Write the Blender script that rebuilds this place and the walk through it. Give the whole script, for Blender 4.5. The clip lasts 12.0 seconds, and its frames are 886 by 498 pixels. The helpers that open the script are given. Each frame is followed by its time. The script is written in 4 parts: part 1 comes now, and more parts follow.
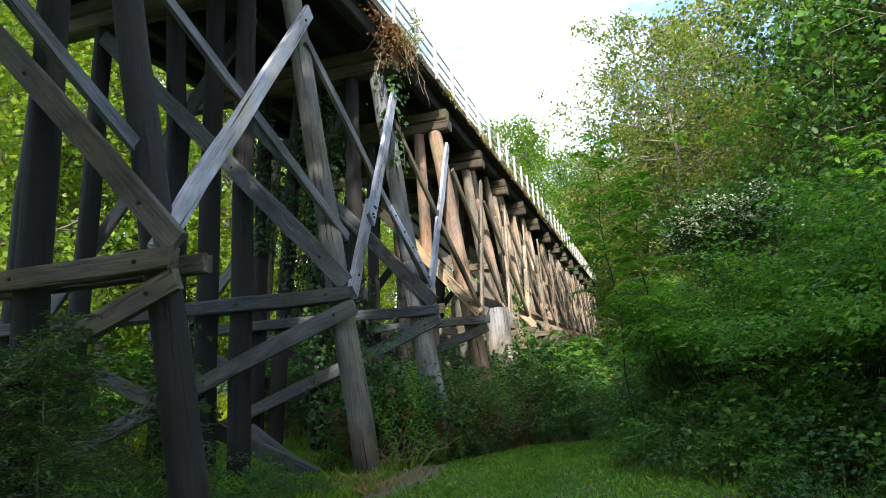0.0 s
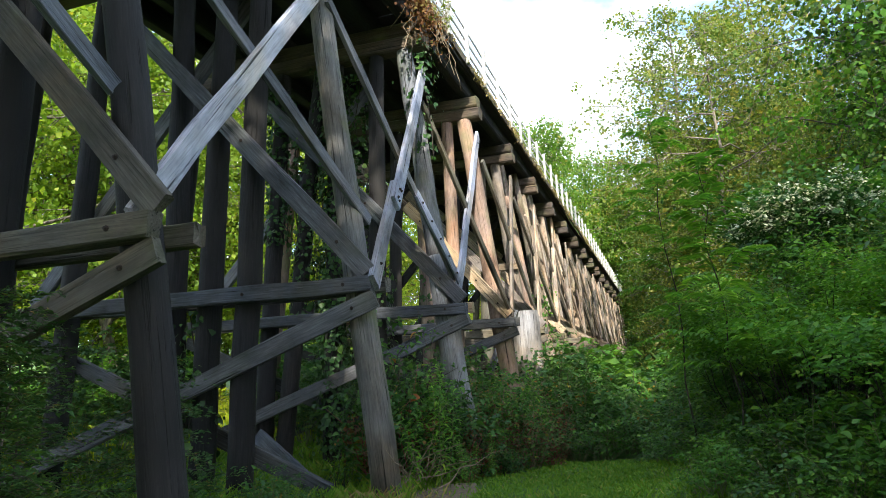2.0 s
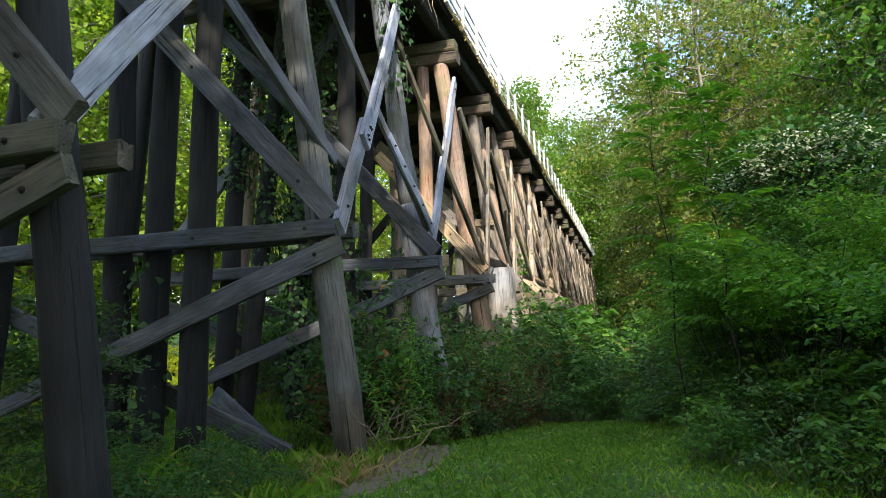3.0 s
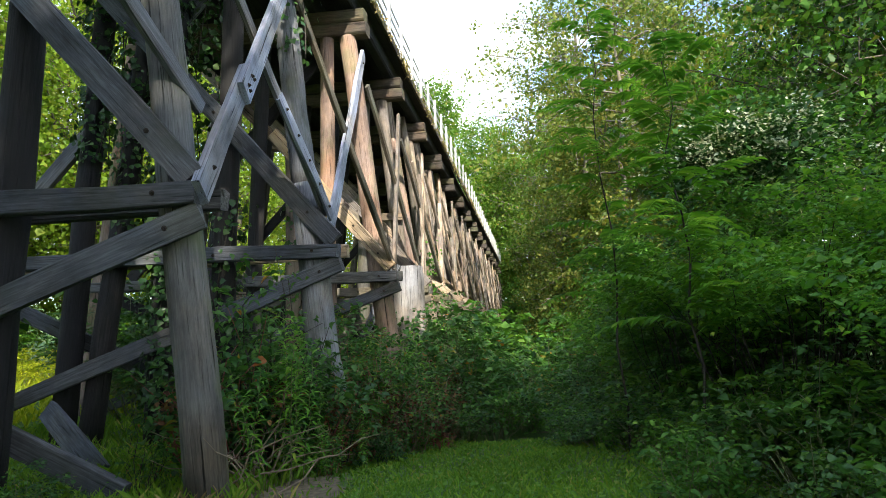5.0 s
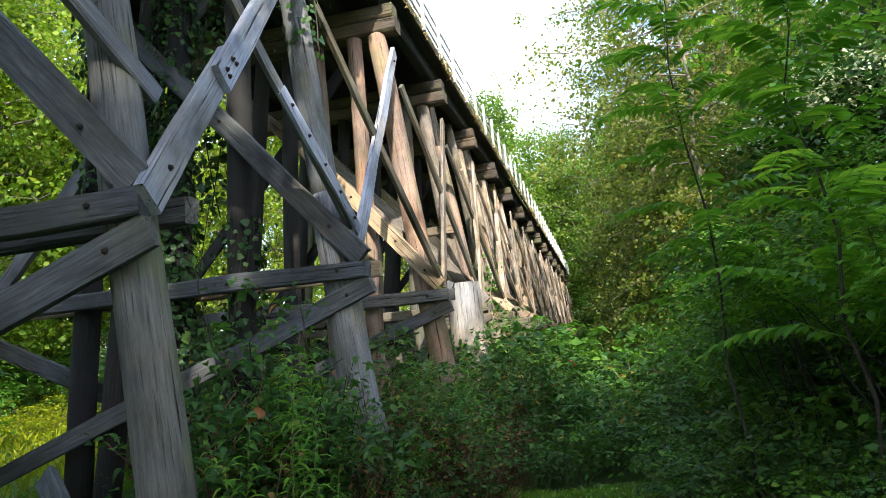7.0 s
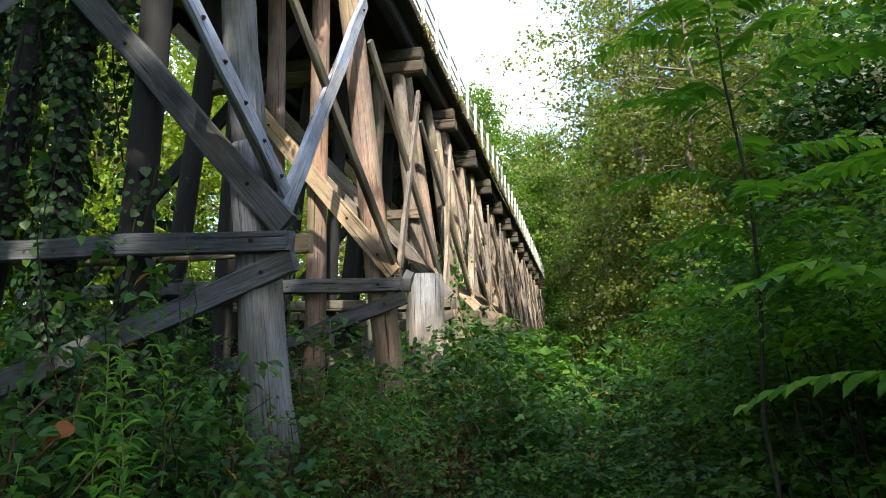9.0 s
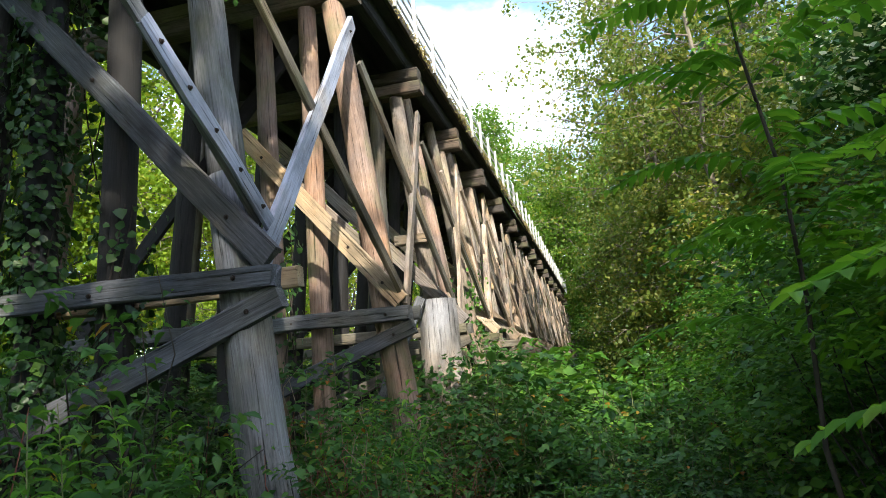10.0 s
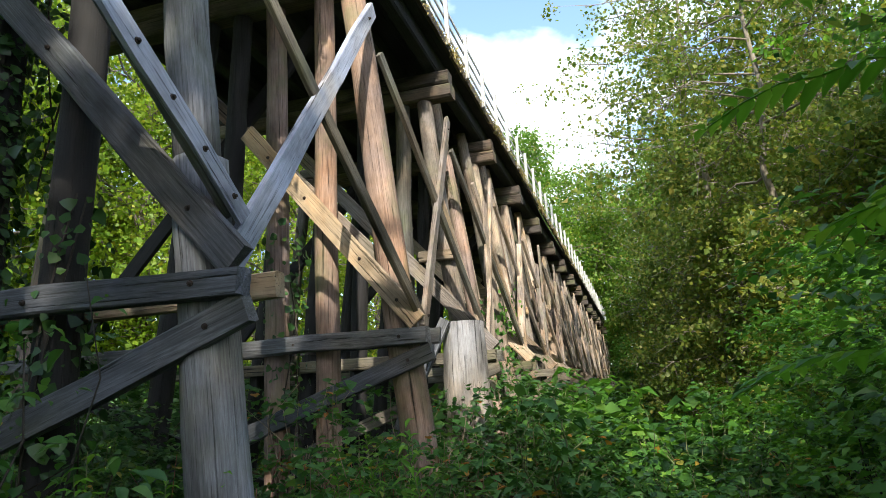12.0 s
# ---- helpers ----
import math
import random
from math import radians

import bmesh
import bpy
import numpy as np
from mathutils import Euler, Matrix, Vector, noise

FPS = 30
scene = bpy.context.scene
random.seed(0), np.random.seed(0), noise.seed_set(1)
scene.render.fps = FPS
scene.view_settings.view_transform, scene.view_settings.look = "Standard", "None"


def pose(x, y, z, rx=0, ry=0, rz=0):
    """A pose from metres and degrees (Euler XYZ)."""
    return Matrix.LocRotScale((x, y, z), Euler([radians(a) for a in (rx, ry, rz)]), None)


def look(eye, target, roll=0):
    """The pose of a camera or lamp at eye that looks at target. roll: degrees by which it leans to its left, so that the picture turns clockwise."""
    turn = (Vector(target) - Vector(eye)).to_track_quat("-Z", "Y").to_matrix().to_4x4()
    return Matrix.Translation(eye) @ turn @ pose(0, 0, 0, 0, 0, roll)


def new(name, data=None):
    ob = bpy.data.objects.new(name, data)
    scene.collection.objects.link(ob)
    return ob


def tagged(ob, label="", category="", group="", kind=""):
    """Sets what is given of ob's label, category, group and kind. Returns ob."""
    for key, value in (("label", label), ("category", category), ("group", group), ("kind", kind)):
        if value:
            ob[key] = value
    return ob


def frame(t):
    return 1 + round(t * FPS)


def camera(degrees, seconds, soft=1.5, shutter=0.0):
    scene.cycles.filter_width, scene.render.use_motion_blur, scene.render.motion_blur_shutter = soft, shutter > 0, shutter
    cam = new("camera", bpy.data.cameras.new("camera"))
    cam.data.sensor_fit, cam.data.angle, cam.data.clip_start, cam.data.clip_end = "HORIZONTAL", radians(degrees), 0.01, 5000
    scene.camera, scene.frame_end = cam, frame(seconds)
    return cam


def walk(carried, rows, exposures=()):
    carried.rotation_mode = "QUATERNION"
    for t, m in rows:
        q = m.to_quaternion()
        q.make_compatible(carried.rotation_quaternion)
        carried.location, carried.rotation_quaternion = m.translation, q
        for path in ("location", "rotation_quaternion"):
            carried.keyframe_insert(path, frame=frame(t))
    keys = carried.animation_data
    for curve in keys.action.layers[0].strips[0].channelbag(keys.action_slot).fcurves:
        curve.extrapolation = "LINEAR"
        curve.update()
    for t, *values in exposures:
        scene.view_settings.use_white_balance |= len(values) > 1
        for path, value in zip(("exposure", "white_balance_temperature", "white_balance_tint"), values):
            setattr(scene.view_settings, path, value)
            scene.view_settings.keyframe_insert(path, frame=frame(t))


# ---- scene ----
cam = camera(66.1, 12.0, soft=0.6)
PATH = [
    (0, (-1.137, 3.464, 1.832), (-1.717, 5.347, 2.178), -4.2),
    (0.5, (-1.42, 3.869, 1.854), (-1.916, 5.778, 2.183), -4.3),
    (1, (-1.426, 4.0, 1.816), (-1.998, 5.889, 2.14), -6.0),
    (1.5, (-1.506, 4.42, 1.839), (-2.182, 6.262, 2.225), -3.3),
    (2, (-1.807, 4.813, 1.804), (-2.439, 6.674, 2.173), -2.7),
    (2.5, (-2.004, 5.222, 1.751), (-2.545, 7.13, 2.009), -0.5),
    (2.7, (-2.055, 5.433, 1.727), (-2.633, 7.331, 1.978), -2.0),
    (4.3, (-2.402, 6.704, 1.708), (-2.903, 8.612, 2.038), -1.2),
    (4.5, (-2.454, 6.954, 1.685), (-2.937, 8.865, 2.026), -1.4),
    (5, (-2.572, 7.564, 1.694), (-2.87, 9.524, 1.957), -1.6),
    (5.5, (-2.484, 7.982, 1.703), (-2.822, 9.942, 1.908), -2.1),
    (6, (-2.595, 8.541, 1.708), (-2.99, 10.49, 1.925), 1.8),
    (6.5, (-2.666, 8.977, 1.781), (-2.981, 10.936, 2.029), -2.4),
    (7, (-2.616, 9.438, 1.818), (-3.099, 11.351, 2.145), -5.0),
    (7.2, (-2.633, 9.705, 1.816), (-3.151, 11.607, 2.15), -4.1),
    (8.8, (-2.657, 11.225, 1.906), (-3.119, 13.141, 2.247), -2.3),
    (9, (-2.738, 11.398, 1.93), (-3.16, 13.328, 2.24), -0.4),
    (9.5, (-2.738, 11.748, 1.977), (-3.134, 13.686, 2.273), -2.8),
    (10, (-2.663, 12.061, 1.999), (-3.136, 13.966, 2.381), -4.6),
    (10.5, (-2.807, 12.543, 2.024), (-3.336, 14.415, 2.487), -1.5),
    (11, (-2.906, 12.933, 2.044), (-3.327, 14.847, 2.442), -6.6),
    (11.5, (-2.789, 13.255, 2.042), (-3.328, 15.14, 2.439), -4.2),
    (12, (-2.848, 13.571, 2.103), (-3.419, 15.432, 2.565), -2.8),
]
EXPOSURES = ((0, 1.6, 6380, 6), (0.6, 1.8, 6380, 6), (2, 1.78, 6380, 6), (2.5, 1.65, 6380, 6), (5, 1.75, 6380, 6), (5.6, 2.15, 6380, 6), (6.1, 2.22, 6380, 6), (7, 1.88, 6380, 6), (9, 1.55, 6380, 6), (9.5, 1.85, 6380, 6), (10.2, 1.65, 6380, 6), (11, 1.45, 6380, 6), (12, 1.52, 6380, 6))
walk(cam, [(t, look(e, g, r)) for t, e, g, r in PATH], EXPOSURES)

# ---- light ----
SUN = Vector((0.29, -0.77, 0.57)).normalized()
world = bpy.data.worlds.new("sky")
scene.world = world
world.use_nodes = True
wn, wl = world.node_tree.nodes, world.node_tree.links
wn.clear()
sky = wn.new("ShaderNodeTexSky")
sky.sky_type, sky.sun_disc = "NISHITA", False
sky.sun_elevation = math.asin(SUN.z)
sky.sun_rotation = math.atan2(SUN.x, SUN.y)
sky.air_density, sky.dust_density, sky.ozone_density = 1.0, 1.5, 1.0
wc = wn.new("ShaderNodeTexCoord")
wm = wn.new("ShaderNodeMapping")
wm.inputs["Scale"].default_value = (1.6, 1.6, 3.2)
cloud = wn.new("ShaderNodeTexNoise")
cloud.inputs["Scale"].default_value, cloud.inputs["Detail"].default_value = 2.2, 7.0
cr = wn.new("ShaderNodeValToRGB")
cr.color_ramp.elements[0].position, cr.color_ramp.elements[1].position = 0.47, 0.66
wmix = wn.new("ShaderNodeMix")
wmix.data_type = "RGBA"
wmix.inputs["B"].default_value = (7.0, 7.3, 7.6, 1)
wb = wn.new("ShaderNodeBackground")
wb.inputs["Strength"].default_value = 0.15
wo = wn.new("ShaderNodeOutputWorld")
wl.new(wc.outputs["Generated"], wm.inputs["Vector"])
wl.new(wm.outputs["Vector"], cloud.inputs["Vector"])
wl.new(cloud.outputs["Fac"], cr.inputs["Fac"])
wl.new(cr.outputs["Color"], wmix.inputs["Factor"])
wl.new(sky.outputs["Color"], wmix.inputs["A"])
wl.new(wmix.outputs["Result"], wb.inputs["Color"])
wl.new(wb.outputs["Background"], wo.inputs["Surface"])
sun = new("sun", bpy.data.lights.new("sun", "SUN"))
sun.data.energy, sun.data.angle, sun.data.color = 3.2, radians(0.55), (1.0, 0.90, 0.74)
sun.matrix_world = look(SUN * 60, (0, 0, 0))


# ---- materials ----
def nodes_of(name):
    m = bpy.data.materials.new(name)
    m.use_nodes = True
    return m, m.node_tree.nodes, m.node_tree.links, m.node_tree.nodes["Principled BSDF"]


def ramp(n, l, fac, stops):
    r = n.new("ShaderNodeValToRGB")
    e = r.color_ramp.elements
    while len(e) < len(stops):
        e.new(0.5)
    for k, (p, c) in enumerate(stops):
        e[k].position, e[k].color = p, (*c, 1)
    l.new(fac, r.inputs["Fac"])
    return r.outputs["Color"]


def mixed(n, l, kind, fac, a, b):
    m = n.new("ShaderNodeMix")
    m.data_type, m.blend_type = "RGBA", kind
    for key, v in (("Factor", fac), ("A", a), ("B", b)):
        if hasattr(v, "links"):
            l.new(v, m.inputs[key])
        else:
            m.inputs[key].default_value = v
    return m.outputs["Result"]


def noisy(n, l, vec, scale, detail=4.0, stretch=(1, 1, 1), rough=0.55):
    mp = n.new("ShaderNodeMapping")
    mp.inputs["Scale"].default_value = stretch
    l.new(vec, mp.inputs["Vector"])
    t = n.new("ShaderNodeTexNoise")
    t.inputs["Scale"].default_value, t.inputs["Detail"].default_value, t.inputs["Roughness"].default_value = scale, detail, rough
    l.new(mp.outputs["Vector"], t.inputs["Vector"])
    return t.outputs["Fac"]


def wood(name, dark, mid, light, moss=0.0, rough=0.85, tar=0.0, sky_tint=False):
    """Weathered timber: the grain runs along the piece's own z."""
    m, n, l, p = nodes_of(name)
    tc, oi = n.new("ShaderNodeTexCoord"), n.new("ShaderNodeObjectInfo")
    off = n.new("ShaderNodeVectorMath")
    off.operation = "ADD"
    l.new(tc.outputs["Object"], off.inputs[0])
    sc = n.new("ShaderNodeMath")
    sc.operation = "MULTIPLY"
    sc.inputs[1].default_value = 37.0
    l.new(oi.outputs["Random"], sc.inputs[0])
    l.new(sc.outputs[0], off.inputs[1])
    v = off.outputs[0]
    grain = noisy(n, l, v, 3.0, 9, (15, 15, 0.65), 0.76)
    cracks = noisy(n, l, v, 2.0, 4, (13, 13, 0.30), 0.55)
    checks = noisy(n, l, v, 4.0, 3, (15, 15, 0.22), 0.5)
    stain = noisy(n, l, v, 1.5, 6, (1.3, 1.3, 0.6), 0.62)
    col = ramp(n, l, grain, [(0.24, dark), (0.48, mid), (0.80, light)])
    col = mixed(n, l, "MULTIPLY", 0.9, col, ramp(n, l, stain, [(0.32, (0.26, 0.255, 0.26)), (0.47, (0.72, 0.71, 0.71)), (0.66, (1.22, 1.20, 1.19))]))
    col = mixed(n, l, "MULTIPLY", 1.0, col, ramp(n, l, cracks, [(0.315, (0.10, 0.095, 0.09)), (0.36, (1, 1, 1))]))
    col = mixed(n, l, "MULTIPLY", 0.8, col, ramp(n, l, checks, [(0.335, (0.35, 0.34, 0.33)), (0.385, (1, 1, 1))]))
    warm = noisy(n, l, v, 0.7, 5, (1.0, 1.0, 0.8), 0.65)
    # The flag's bluish ramp puts the skylight on shaded timbers into the colour.
    col = mixed(n, l, "MULTIPLY", 0.9, col, ramp(n, l, warm, [(0.36, (1.02, 0.96, 0.90)), (0.46, (0.92, 0.97, 1.08)), (0.64, (0.84, 0.97, 1.24))] if sky_tint else [(0.36, (1.12, 0.92, 0.70)), (0.5, (0.96, 0.95, 0.92)), (0.64, (0.90, 0.97, 1.08))]))
    tone = ramp(n, l, oi.outputs["Random"], [(0.0, (0.58, 0.60, 0.64)), (0.5, (0.94, 0.94, 0.96)), (1.0, (1.22, 1.16, 1.08))])
    col = mixed(n, l, "MULTIPLY", 1.0, col, tone)
    if moss:
        spots = ramp(n, l, noisy(n, l, v, 1.7, 6, (1, 1, 0.6)), [(0.5, (0, 0, 0)), (0.66, (moss, moss, moss))])
        col = mixed(n, l, "MIX", spots, col, (0.13, 0.15, 0.055, 1))
    if tar:
        spots = ramp(n, l, noisy(n, l, v, 0.8, 5, (1, 1, 0.5)), [(0.42, (tar, tar, tar)), (0.6, (0, 0, 0))])
        col = mixed(n, l, "MIX", spots, col, (0.018, 0.016, 0.017, 1))
    l.new(col, p.inputs["Base Color"])
    p.inputs["Roughness"].default_value = rough
    b1, b2 = n.new("ShaderNodeBump"), n.new("ShaderNodeBump")
    b1.inputs["Strength"].default_value, b1.inputs["Distance"].default_value = 0.5, 0.012
    b2.inputs["Strength"].default_value, b2.inputs["Distance"].default_value = 0.9, 0.03
    l.new(grain, b1.inputs["Height"])
    l.new(ramp(n, l, cracks, [(0.30, (0, 0, 0)), (0.40, (1, 1, 1))]), b2.inputs["Height"])
    l.new(b1.outputs["Normal"], b2.inputs["Normal"])
    l.new(b2.outputs["Normal"], p.inputs["Normal"])
    return m


def leaf_mat(name, stops, through_light=0.35, rough=0.5):
    m, n, l, p = nodes_of(name)
    g, oi, tc = n.new("ShaderNodeNewGeometry"), n.new("ShaderNodeObjectInfo"), n.new("ShaderNodeTexCoord")
    col = ramp(n, l, g.outputs["Random Per Island"], stops)
    patch = noisy(n, l, tc.outputs["Object"], 0.6, 3)
    col = mixed(n, l, "MULTIPLY", 0.8, col, ramp(n, l, patch, [(0.3, (0.62, 0.70, 0.62)), (0.7, (1.25, 1.18, 1.0))]))
    col = mixed(n, l, "MULTIPLY", 1.0, col, ramp(n, l, oi.outputs["Random"], [(0.0, (0.82, 0.9, 0.85)), (1.0, (1.15, 1.08, 0.95))]))
    l.new(col, p.inputs["Base Color"])
    p.inputs["Roughness"].default_value = rough
    p.inputs["Specular IOR Level"].default_value = 0.35
    tr = n.new("ShaderNodeBsdfTranslucent")
    l.new(mixed(n, l, "MULTIPLY", 1.0, col, (1.42, 1.38, 0.78, 1)), tr.inputs["Color"])
    ms = n.new("ShaderNodeMixShader")
    ms.inputs["Fac"].default_value = through_light
    l.new(p.outputs["BSDF"], ms.inputs[1])
    l.new(tr.outputs["BSDF"], ms.inputs[2])
    l.new(ms.outputs["Shader"], n["Material Output"].inputs["Surface"])
    return m


def plain(name, a, b, scale=8.0, rough=0.8, metal=0.0, bump=0.3, stretch=(1, 1, 1)):
    m, n, l, p = nodes_of(name)
    tc = n.new("ShaderNodeTexCoord")
    f = noisy(n, l, tc.outputs["Object"], scale, 6, stretch)
    l.new(ramp(n, l, f, [(0.3, a), (0.7, b)]), p.inputs["Base Color"])
    p.inputs["Roughness"].default_value, p.inputs["Metallic"].default_value = rough, metal
    bp = n.new("ShaderNodeBump")
    bp.inputs["Strength"].default_value, bp.inputs["Distance"].default_value = bump, 0.02
    l.new(f, bp.inputs["Height"])
    l.new(bp.outputs["Normal"], p.inputs["Normal"])
    return m


# Tarred wood, blackened further for the shade under the trestle.
M_POST = wood("shaded_tarred_post", (0.006, 0.0057, 0.0065), (0.016, 0.0148, 0.0162), (0.052, 0.045, 0.044), tar=0.7, sky_tint=True)
M_GREYPOST = wood("grey_post", (0.078, 0.077, 0.075), (0.185, 0.18, 0.172), (0.36, 0.345, 0.325), moss=0.65)
M_BRACE = wood("grey_brace", (0.050, 0.050, 0.050), (0.140, 0.141, 0.144), (0.31, 0.315, 0.325), sky_tint=True)
# Grey brace wood again, darkened for the little light its faces get.
M_GIRT = wood("shaded_grey_girt", (0.030, 0.030, 0.031), (0.092, 0.092, 0.094), (0.23, 0.23, 0.236), moss=0.12, sky_tint=True)
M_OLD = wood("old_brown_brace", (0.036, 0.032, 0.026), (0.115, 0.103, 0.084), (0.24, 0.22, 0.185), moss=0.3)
# Pale weathered wood, made bluer for the skylight on the outer faces.
M_PALE = wood("skylit_pale_brace", (0.20, 0.20, 0.225), (0.43, 0.43, 0.465), (0.62, 0.62, 0.66), sky_tint=True)
M_BLEACHED = wood("bleached_grey_post", (0.075, 0.074, 0.075), (0.195, 0.19, 0.19), (0.39, 0.385, 0.385), moss=0.3, sky_tint=True)
M_NEW = wood("newer_plank", (0.20, 0.155, 0.11), (0.36, 0.285, 0.205), (0.48, 0.39, 0.29))
# Timber of the far bents, with the sunlight put into its tan colour.
M_SUNNY = wood("sunlit_tan_wood", (0.075, 0.058, 0.049), (0.30, 0.245, 0.208), (0.58, 0.50, 0.435), moss=0.25)
M_RED = wood("reddish_post", (0.12, 0.082, 0.070), (0.26, 0.185, 0.158), (0.42, 0.325, 0.285), moss=0.45)
M_CAP = wood("cap_timber", (0.024, 0.019, 0.017), (0.080, 0.064, 0.056), (0.17, 0.14, 0.12), moss=0.4)
# Dark deck wood, blackened and blued for the shade under the deck.
M_DECK = wood("shaded_deck_timber", (0.016, 0.014, 0.014), (0.032, 0.030, 0.033), (0.066, 0.060, 0.064), sky_tint=True)
M_STUB = wood("white_stub", (0.13, 0.125, 0.13), (0.25, 0.245, 0.255), (0.40, 0.395, 0.41))
M_RAIL = plain("weathered_white_paint", (0.30, 0.30, 0.30), (0.48, 0.48, 0.475), 14, 0.7)
M_BOLT = plain("rusty_iron", (0.018, 0.014, 0.013), (0.055, 0.036, 0.027), 60, 0.75, 0.4)
M_BARK = plain("bark", (0.05, 0.042, 0.034), (0.17, 0.145, 0.12), 9, 0.95, 0, 0.9, (3, 3, 0.5))
M_PALEBARK = plain("pale_bark", (0.10, 0.085, 0.065), (0.27, 0.23, 0.185), 7, 0.9, 0, 0.6, (2, 2, 0.6))
M_STEM = plain("green_stem", (0.10, 0.13, 0.05), (0.20, 0.21, 0.10), 12, 0.7)
M_REDSTEM = plain("red_stem", (0.20, 0.05, 0.05), (0.32, 0.10, 0.07), 12, 0.6)
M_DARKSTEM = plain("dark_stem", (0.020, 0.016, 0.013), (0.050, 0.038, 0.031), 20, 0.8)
M_TWIG = plain("dry_twig", (0.17, 0.13, 0.09), (0.34, 0.27, 0.20), 12, 0.9)
L_TREE = leaf_mat("tree_leaf", [(0.0, (0.024, 0.066, 0.018)), (0.45, (0.050, 0.118, 0.026)), (0.85, (0.098, 0.172, 0.036)), (1.0, (0.20, 0.20, 0.045))], 0.42)
L_LIGHT = leaf_mat("light_tree_leaf", [(0.0, (0.065, 0.15, 0.018)), (0.5, (0.11, 0.21, 0.028)), (0.9, (0.16, 0.25, 0.04)), (1.0, (0.26, 0.23, 0.06))], 0.5)
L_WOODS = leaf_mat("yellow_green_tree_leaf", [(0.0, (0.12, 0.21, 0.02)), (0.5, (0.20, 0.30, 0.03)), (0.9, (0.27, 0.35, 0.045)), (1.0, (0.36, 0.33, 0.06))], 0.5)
L_BIRCH = leaf_mat("small_tree_leaf", [(0.0, (0.075, 0.135, 0.028)), (0.6, (0.155, 0.218, 0.05)), (1.0, (0.26, 0.25, 0.07))], 0.5)
L_BUSH = leaf_mat("bush_leaf", [(0.0, (0.026, 0.078, 0.024)), (0.5, (0.046, 0.126, 0.034)), (0.92, (0.075, 0.166, 0.044)), (1.0, (0.15, 0.20, 0.04))], 0.36, 0.42)
L_FRESH = leaf_mat("fresh_leaf", [(0.0, (0.052, 0.150, 0.026)), (0.6, (0.092, 0.225, 0.037)), (1.0, (0.155, 0.285, 0.048))], 0.45)
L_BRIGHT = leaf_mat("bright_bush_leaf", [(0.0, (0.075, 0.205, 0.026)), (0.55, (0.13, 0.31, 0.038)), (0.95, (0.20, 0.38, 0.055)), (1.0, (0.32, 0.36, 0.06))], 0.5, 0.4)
L_NEEDLE = leaf_mat("evergreen_spray", [(0.0, (0.040, 0.105, 0.036)), (0.7, (0.075, 0.165, 0.048)), (0.97, (0.13, 0.20, 0.05)), (1.0, (0.30, 0.17, 0.06))], 0.35, 0.5)
L_WEED = leaf_mat("weed_leaf", [(0.0, (0.038, 0.115, 0.034)), (0.6, (0.072, 0.180, 0.046)), (0.94, (0.12, 0.24, 0.065)), (0.975, (0.34, 0.28, 0.05)), (1.0, (0.36, 0.10, 0.035))], 0.42)
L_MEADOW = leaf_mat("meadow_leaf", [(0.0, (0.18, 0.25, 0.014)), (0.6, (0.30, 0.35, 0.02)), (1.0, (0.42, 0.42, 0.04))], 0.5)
L_IVY = leaf_mat("ivy_leaf", [(0.0, (0.018, 0.055, 0.020)), (0.8, (0.038, 0.10, 0.028)), (1.0, (0.08, 0.15, 0.04))], 0.2, 0.4)
L_DRY = leaf_mat("dry_leaf", [(0.0, (0.07, 0.035, 0.024)), (0.6, (0.15, 0.07, 0.042)), (0.9, (0.22, 0.13, 0.06)), (1.0, (0.10, 0.16, 0.04))], 0.2, 0.8)
L_FLOWER = leaf_mat("white_blossom", [(0.0, (0.42, 0.46, 0.42)), (1.0, (0.60, 0.62, 0.60))], 0.3, 0.7)
L_GRASS = leaf_mat("grass_blade", [(0.0, (0.09, 0.21, 0.023)), (0.6, (0.155, 0.30, 0.034)), (0.95, (0.22, 0.34, 0.052)), (1.0, (0.38, 0.33, 0.14))], 0.42, 0.55)
L_STRAW = leaf_mat("straw", [(0.0, (0.22, 0.16, 0.08)), (0.7, (0.40, 0.31, 0.17)), (1.0, (0.25, 0.26, 0.08))], 0.25, 0.8)


def ground_mat():
    m, n, l, p = nodes_of("ground_soil")
    tc = n.new("ShaderNodeTexCoord")
    v = tc.outputs["Object"]
    fine, mid, big = noisy(n, l, v, 26, 8), noisy(n, l, v, 2.4, 6), noisy(n, l, v, 0.35, 5)
    soil = ramp(n, l, fine, [(0.3, (0.055, 0.042, 0.03)), (0.5, (0.13, 0.10, 0.072)), (0.7, (0.21, 0.165, 0.12))])
    turf = ramp(n, l, fine, [(0.3, (0.03, 0.075, 0.014)), (0.5, (0.065, 0.14, 0.024)), (0.7, (0.11, 0.19, 0.04))])
    cover = mixed(n, l, "ADD", 0.5, mid, big)
    f = ramp(n, l, cover, [(0.80, (0, 0, 0)), (0.92, (1, 1, 1))])
    l.new(mixed(n, l, "MIX", f, turf, soil), p.inputs["Base Color"])
    p.inputs["Roughness"].default_value = 0.95
    b = n.new("ShaderNodeBump")
    b.inputs["Strength"].default_value, b.inputs["Distance"].default_value = 0.7, 0.04
    l.new(fine, b.inputs["Height"])
    l.new(b.outputs["Normal"], p.inputs["Normal"])
    return m


M_GROUND = ground_mat()
M_DIRT = plain("trodden_dirt", (0.085, 0.064, 0.042), (0.22, 0.17, 0.115), 14, 0.95, 0, 0.8)


# ---- mesh helpers ----
rng = np.random.default_rng(7)


